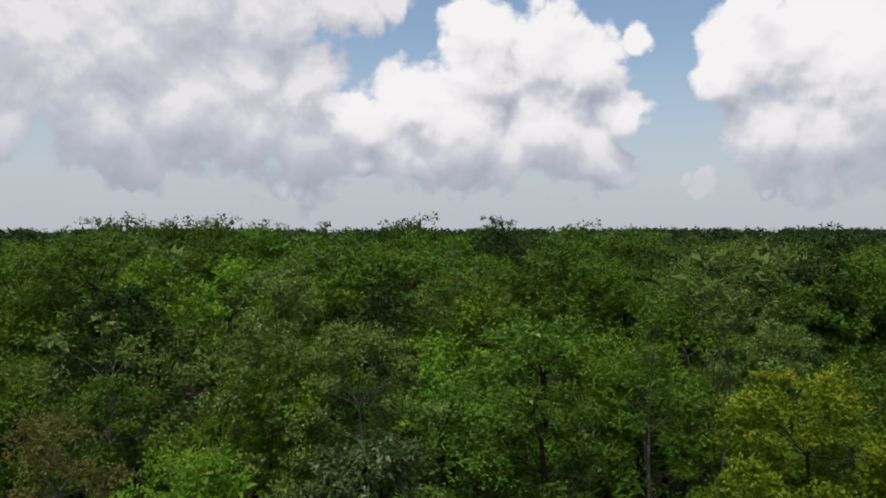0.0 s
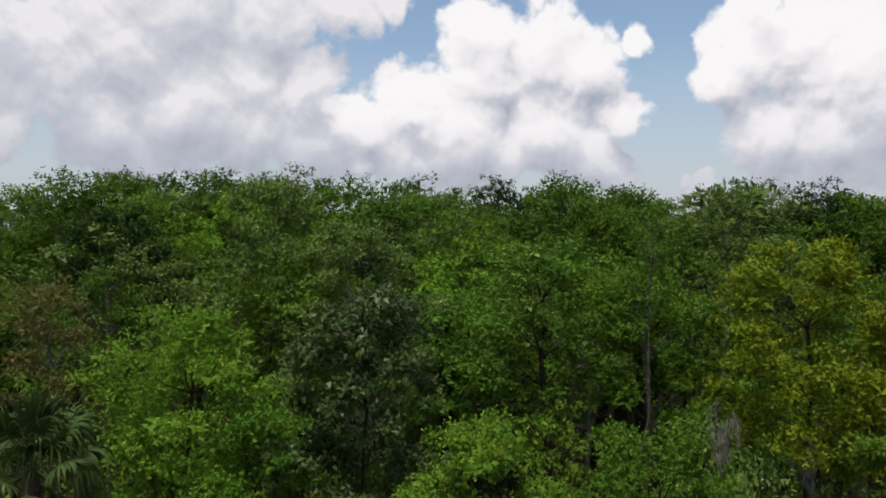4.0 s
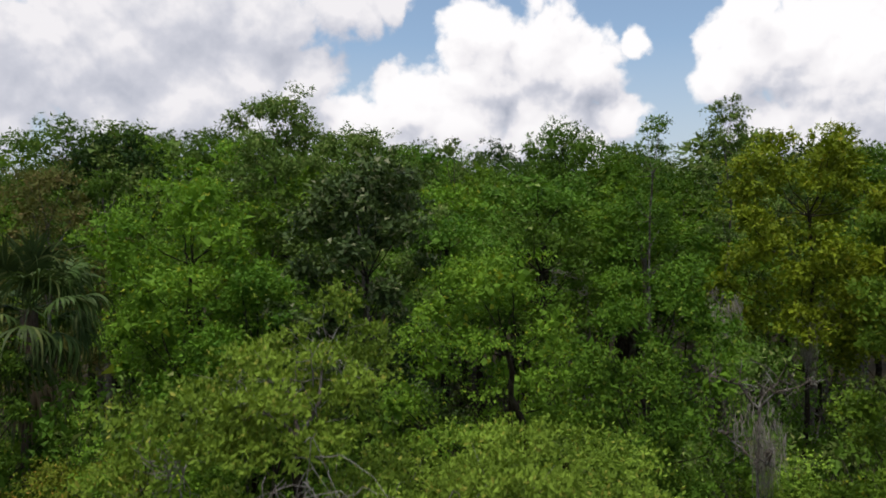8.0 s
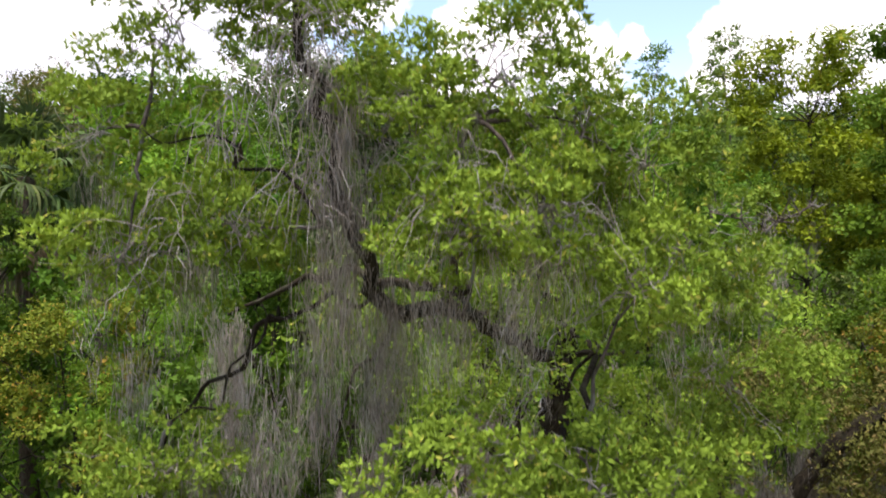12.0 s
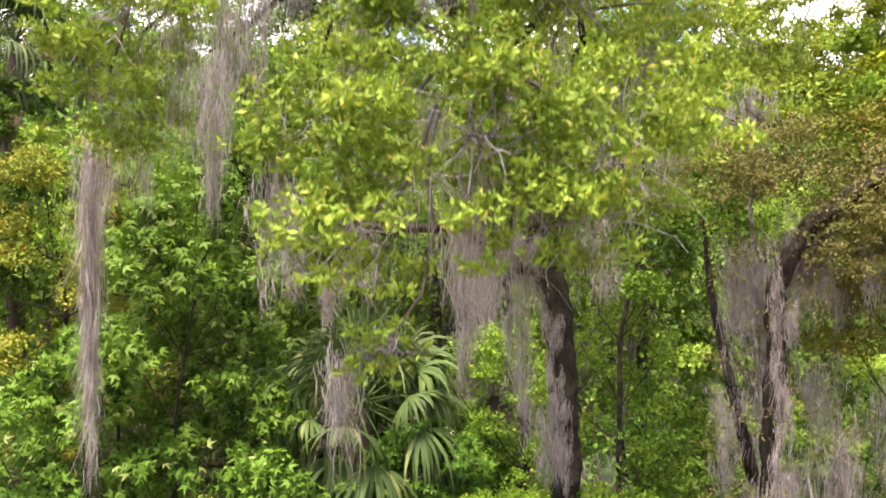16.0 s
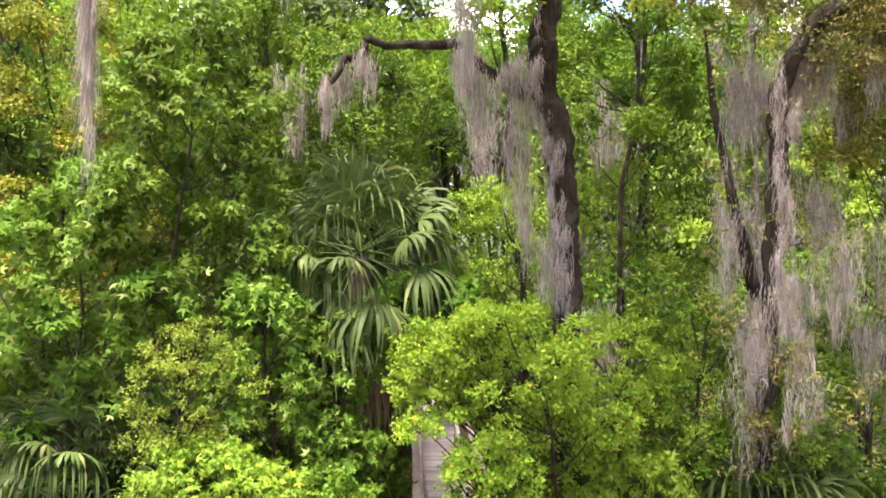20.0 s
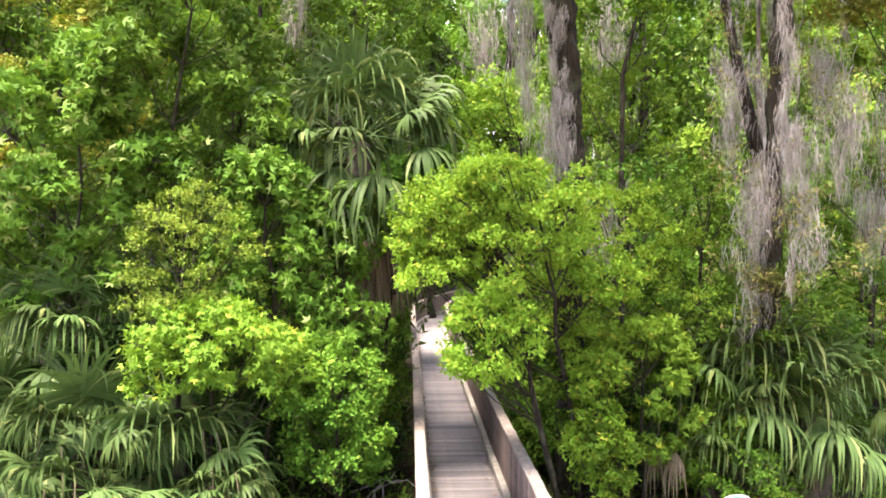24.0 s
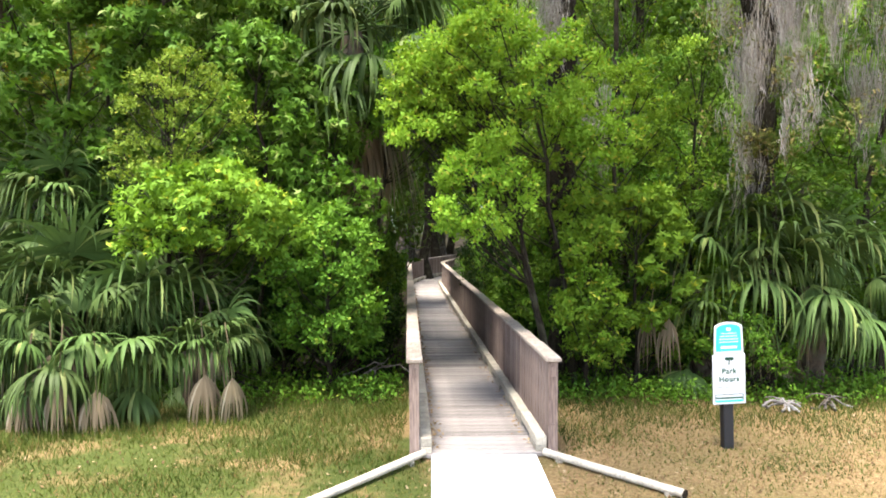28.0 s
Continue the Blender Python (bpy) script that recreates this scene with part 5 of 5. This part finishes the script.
def boardwalk():
    line = board_line()
    ob = thing("boardwalk", "weathered grey wooden boardwalk with picket railings curving into the swamp", "boardwalk", (0.572, 6.62, 0))
    inv = Matrix.Translation((-0.572, -6.62, 0))

    def at(s, side=0.0, up=0.0):
        x, y, z, h = line[min(len(line) - 1, int(round(s / 0.05)))]
        return inv @ Matrix.Translation((x, y, z)) @ Matrix.Rotation(-h, 4, "Z") @ Matrix.Translation((side, 0, up))

    def shared(name, bm, mat):
        me = bpy.data.meshes.new(name)
        bm.to_mesh(me)
        bm.free()
        me.materials.append(mat)
        return me

    plank = shared("plank", box(-0.6, 0.6, -0.0675, 0.0675, -0.04, 0.0, 0.004), DECK)
    s = 0.0
    while s < 36:
        m = at(s + 0.07, rng.normal(0, 0.004), rng.normal(0, 0.0015)) @ Matrix.Rotation(rng.normal(0, 0.004), 4, "Z")
        child("plank", plank, ob, "", m)
        s += 0.142
    for side in (-0.645, 0.645):
        inn = -1 if side > 0 else 1
        rail = child("railing", shared("railing", box(-0.02, 0.02, 0, 0.01, 0.3, 0.31), WOOD), ob, "picket railing with a flat cap", inv @ Matrix.Translation((0.572 + side, 6.64, 0)))
        back = (rail.matrix_basis).inverted()
        post = shared("post", box(-0.045, 0.045, -0.045, 0.045, -0.5, 0.84, 0.006), WOOD)
        cap = shared("cap", box(-0.075, 0.075, -0.02, 0.95, 0.84, 0.878, 0.008), WOOD_CAP)
        toe = shared("toe_rail", box(-0.05, 0.05, 0.0, 0.915, 0.055, 0.145, 0.008), TIMBER)
        block = shared("spacer_block", box(-0.05, 0.05, 0.0, 0.40, 0.0, 0.054, 0.004), TIMBER)
        beam = shared("rail_beam", box(-0.02, 0.02, 0.0, 0.92, 0.70, 0.79), WOOD)
        picket = [shared("picket", box(-w / 2, w / 2, -0.010, 0.010, 0.10, 0.835, 0.003), WOOD) for w in (0.125, 0.118, 0.13)]
        s = 0.0
        while s < 36:
            if int(round(s / 0.9)) % 2 == 0:
                child("post", post, rail, "", back @ at(s + 0.05, side))
            child("cap", cap, rail, "", back @ at(s, side))
            child("rail_beam", beam, rail, "", back @ at(s + 0.02, side))
            child("toe_rail", toe, rail, "", back @ at(s + 0.02, side + inn * 0.11))
            child("spacer_block", block, rail, "", back @ at(s + 0.02, side + inn * 0.11))
            s += 0.9
        s = 0.16
        while s < (23 if side > 0 else 34):
            child("picket", picket[int(rng.integers(3))], rail, "", back @ at(s, side + inn * 0.034) @ Matrix.Rotation(radians(90) + rng.normal(0, 0.012), 4, "Z"))
            s += 0.142
    for side in (-0.5, 0.5):
        s = 0.0
        joist = shared("joist", box(-0.03, 0.03, 0.0, 1.82, -0.25, -0.042), WOOD)
        while s < 36:
            child("joist", joist, ob, "", at(s, side))
            s += 1.82


boardwalk()

# ---- path, kerb timbers, sign ----
path_ob = thing("concrete_path", "pale clean concrete footpath leading to the boardwalk", "path", (0.57, 0, 0), kind="structure")
for y0, y1 in ((-6.0, -4.51), (-4.5, -3.01), (-3.0, -1.51), (-1.5, -0.01), (0.0, 1.49), (1.5, 2.99), (3.0, 4.49), (4.5, 5.68), (5.69, 6.605)):
    part("slab", box(-0.485, 0.485, y0, y1, -0.12, 0.035, 0.006), CONCRETE, path_ob)


def timber(x0, y0, x1, y1):
    a, b = np.array([x0, y0, 0.06]), np.array([x1, y1, 0.045])
    v, f = tube(bend(a, b, 8, 0, 0.01), np.full(9, 0.036), 8, 0.05)
    ob = thing("kerb_timber", "weathered pale round timber edging beside the path", "timber", (0, 0, 0), "kerb timbers")
    child("log", mesh_of("log", v, f, TIMBER), ob)
    end = (b - a) / np.linalg.norm(b - a)
    bm = bmesh.new()
    bmesh.ops.create_cone(bm, cap_ends=True, segments=10, radius1=0.037, radius2=0.037, depth=0.012, matrix=Matrix.Translation(Vector(b)) @ Vector(end).to_track_quat("Z", "Y").to_matrix().to_4x4())
    part("cut_end", bm, BARK_DARK, ob, "dark rotten cut end")
    for k in (0.12, 0.9):
        p = a + (b - a) * k
        part("stub_post", box(p[0] - 0.03, p[0] + 0.03, p[1] - 0.03, p[1] + 0.03, -0.2, p[2] - 0.02), TIMBER, ob)


timber(0.01, 6.58, -0.92, 5.38)
timber(1.13, 6.60, 2.08, 5.58)


def writing(text, size, at, parent, mat):
    cu = bpy.data.curves.new("writing", "FONT")
    cu.body, cu.size, cu.align_x, cu.align_y = text, size, "CENTER", "CENTER"
    cu.extrude, cu.offset, cu.space_character = 0.0008, 0.0022, 1.12
    cu.materials.append(mat)
    ob = new("writing", cu)
    ob.parent = parent
    ob.matrix_basis = Matrix.Translation(at) @ Matrix.Rotation(radians(90), 4, "X")
    return ob


def sign():
    m = Matrix.Translation((2.95, 6.82, 0)) @ Matrix.Rotation(radians(4), 4, "Z") @ Matrix.Rotation(radians(-1.8), 4, "Y")
    ob = thing("park_sign", "white and teal park hours sign on a black post", "sign", m=m)
    part("post", box(-0.048, 0.048, 0.01, 0.10, -0.3, 1.12, 0.005), BLACK, ob, "black square post")
    lower = part("lower_panel", box(-0.162, 0.162, -0.006, 0.0, 0.445, 0.925, 0.002), WHITE, ob, "white panel with green letters")

    def arched(w, z0, z1, rise, y):
        bm = bmesh.new()
        pts = [(-w, z0), (w, z0)] + [(w * math.cos(a), z1 + rise * math.sin(a)) for a in np.linspace(0.35, math.pi - 0.35, 12)]
        front = bm.faces.new([bm.verts.new((x, y, z)) for x, z in pts])
        r = bmesh.ops.extrude_face_region(bm, geom=[front])
        bmesh.ops.translate(bm, vec=(0, 0.005, 0), verts=[v for v in r["geom"] if hasattr(v, "co")])
        bmesh.ops.recalc_face_normals(bm, faces=bm.faces)
        return bm

    upper = part("upper_panel", arched(0.147, 0.93, 1.17, 0.065, -0.004), WHITE, ob, "white arched panel edge")
    field = part("teal_field", arched(0.127, 0.955, 1.155, 0.058, -0.008), TEAL, upper, "teal field")
    for z, w, h in ((1.165, 0.022, 0.030), (1.125, 0.075, 0.008), (1.098, 0.085, 0.008), (1.070, 0.095, 0.008), (1.043, 0.095, 0.007), (0.992, 0.08, 0.024)):
        part("bar", box(-w, w, -0.0105, -0.0082, z - h / 2, z + h / 2), WHITE, upper)
    writing("Park", 0.072, (0.0, -0.0075, 0.762), lower, SIGN_GREEN)
    writing("Hours", 0.072, (0.0, -0.0075, 0.683), lower, SIGN_GREEN)
    for x, w in ((-0.10, 0.034), (-0.012, 0.030), (0.085, 0.042)):
        part("bar", box(x - w, x + w, -0.0085, -0.0062, 0.603, 0.617), SIGN_GREY, lower)
    for z0, z1, x0, x1 in ((0.535, 0.541, -0.14, 0.14), (0.497, 0.512, -0.14, 0.14), (0.465, 0.483, -0.14, 0.14), (0.483, 0.541, -0.14, -0.133), (0.483, 0.541, 0.133, 0.14)):
        part("bar", box(x0, x1, -0.0085, -0.0062, z0, z1), TEAL if z1 < 0.5 else SIGN_GREEN, lower)
    bm = bmesh.new()
    for a in range(-2, 9):
        t = radians(a * 30)
        c = Vector((0.004, -0.0078, 0.878))
        e = c + Vector((math.cos(t) * 0.055, 0, math.sin(t) * 0.024 + 0.004))
        s = Vector((-math.sin(t), 0, math.cos(t))) * 0.009
        bm.faces.new([bm.verts.new(p) for p in (c, (c + e) / 2 - s, e, (c + e) / 2 + s)])
    bm.faces.new([bm.verts.new(p) for p in ((-0.002, -0.0078, 0.875), (-0.008, -0.0078, 0.82), (0.004, -0.0078, 0.82), (0.008, -0.0078, 0.875))])
    part("palm_emblem", bm, SIGN_GREEN, lower, "small green palm emblem")


sign()


# ---- grass, litter, ground plants ----
def scatter():
    n = 95000
    y = rng.uniform(4.6, 9.9, n)
    x = rng.uniform(-1, 1, n) * (0.66 * y + 0.6)
    lush = ripple(np.stack([x * 1.1, y * 1.4, 0 * x], 1), 1.7) * 0.6 + np.clip((y - 6.6) / 2.0, -0.6, 1.0) + np.where(x < 0, 0.45, -0.2)
    clear = (abs(x - 0.615) > 0.54) & ~((abs(x - 0.6) < 0.8) & (y > 6.85))
    keep = clear & (rng.random(n) < np.clip(0.5 + 0.5 * lush, 0.12, 1))
    x, y, lush = x[keep], y[keep], lush[keep]
    n = len(x)
    tall = (0.03 + 0.05 * np.clip(lush, 0, 1.2)) * rng.uniform(0.6, 1.7, n)
    p = np.stack([x, y, ground_height(x, y) - 0.004], 1)
    a = rng.uniform(0, 6.28, n)
    w = np.stack([np.cos(a), np.sin(a), 0 * a], 1) * (0.0045 * rng.uniform(0.7, 1.5, n))[:, None]
    tip = p + np.stack([rng.normal(0, 0.5, n) * tall, rng.normal(0, 0.5, n) * tall, tall], 1)
    v = np.stack([p - w, p + w, tip], 1).reshape(-1, 3)
    tagged(new("grass", mesh_of("grass", v, np.arange(3 * n).reshape(n, 3), LEAF["grass"])), "short patchy lawn grass, partly dry", "grass", "", "stuff")
    n = 10000
    y = rng.uniform(4.6, 9.4, n)
    x = rng.uniform(-1, 1, n) * (0.66 * y + 0.6)
    thin = np.where(x > 0, 0.9, 0.4) * np.clip(1.5 - 0.8 * np.clip(y - 7.0, 0, 2), 0.1, 1)
    keep = (abs(x - 0.615) > 0.53) & (rng.random(n) < thin) & ~((abs(x - 0.6) < 0.8) & (y > 6.85))
    p = np.stack([x, y, ground_height(x, y) + 0.008], 1)[keep]
    v, f = leaves(p, np.tile([[0, 0, 0.12]], (len(p), 1)), 1, 0.038, 0.55, spread=0.2)
    v[:, 2] = np.clip(v[:, 2], -0.02, 0.05)
    tagged(new("leaf_litter", mesh_of("leaf_litter", v, f, LEAF["litter"])), "dry brown fallen leaves on the lawn", "leaves", "", "stuff")
    # fallen leaves along the left edge of the deck and a few on the path
    s = rng.uniform(0, 20, 1500) ** 1.0
    lx = 0.572 - 0.0326 * s - 0.50 + abs(rng.normal(0, 0.05, 1500)) * (1.2 - s / 30)
    p = np.stack([lx, 6.67 + s, 0.062 - 0.36 * s / 23], 1)
    s2 = rng.uniform(0, 20, 350)
    p2 = np.stack([0.572 - 0.0326 * s2 + 0.48 - abs(rng.normal(0, 0.05, 350)), 6.67 + s2, 0.062 - 0.36 * s2 / 23], 1)
    p3 = np.stack([rng.uniform(0.12, 1.1, 26), rng.uniform(4.0, 6.8, 26), np.full(26, 0.045)], 1)
    p = np.concatenate([p, p2, p3])
    v, f = leaves(p, np.tile([[0, 0, 0.05]], (len(p), 1)), 1, 0.05, 0.5, spread=0.1)
    lo = np.repeat(p[:, 2], 4)
    v[:, 2] = np.clip(v[:, 2], lo - 0.004, lo + 0.025)
    tagged(new("deck_litter", mesh_of("deck_litter", v, f, LEAF["litter"])), "rusty fallen leaves along the deck's edges", "leaves", "", "stuff")
    # low plants along the wood's edge
    n = 9500
    y = 8.55 + rng.beta(1.1, 1.7, n) * 12
    x = rng.uniform(-1, 1, n) * (0.66 * y + 0.5)
    y[:4000] = 8.35 + rng.beta(1.6, 2.0, 4000) * 1.7
    keep = abs(x - 0.5) > 0.85
    x, y = x[keep], y[keep]
    p = np.stack([x, y, ground_height(x, y) + 0.04 + 0.28 * rng.random(len(x)) ** 2 * (0.6 + 0.5 * ripple(np.stack([x, y, 0 * x], 1), 2.2))], 1)
    v, f = leaves(p, np.tile([[0, 0, 0.7]], (len(p), 1)), 6, 0.058, 0.5, spread=1.0)
    tagged(new("ground_plants", mesh_of("ground_plants", v, f, LEAF["green"])), "low green creepers and ferns at the wood's edge", "plants", "", "stuff")


scatter()


def fallen_branch(at, size, count, bark, label):
    ob = thing("fallen_branch", label, "branch", at, "fallen wood")
    for k in range(count):
        a = rng.uniform(0, 3.14)
        d = np.array([math.cos(a), math.sin(a) * 0.5, rng.uniform(0, 0.25)]) * size * rng.uniform(0.5, 1)
        child("stick", mesh_of("stick", *tube(bend(-d * 0.5 + [0, 0, 0.1 * size], d * 0.5 + [0, 0, 0.1 * size], 6, 0.1, 0.3), np.linspace(0.016, 0.005, 7), 6, 0.1), bark, True), ob)


fallen_branch((4.15, 8.25, 0.0), 0.7, 7, BARK_PALE, "bleached driftwood-like branch lying on the grass")
fallen_branch((4.75, 8.35, 0.0), 0.6, 6, BARK, "broken grey sticks lying on the grass")
fallen_branch((-0.7, 10.2, -0.1), 1.4, 5, BARK_PALE, "bare fallen boughs in the shade beside the boardwalk")
fallen_branch((-2.4, 9.0, 0.0), 1.2, 4, BARK_DARK, "dark rotten boughs under the palms")
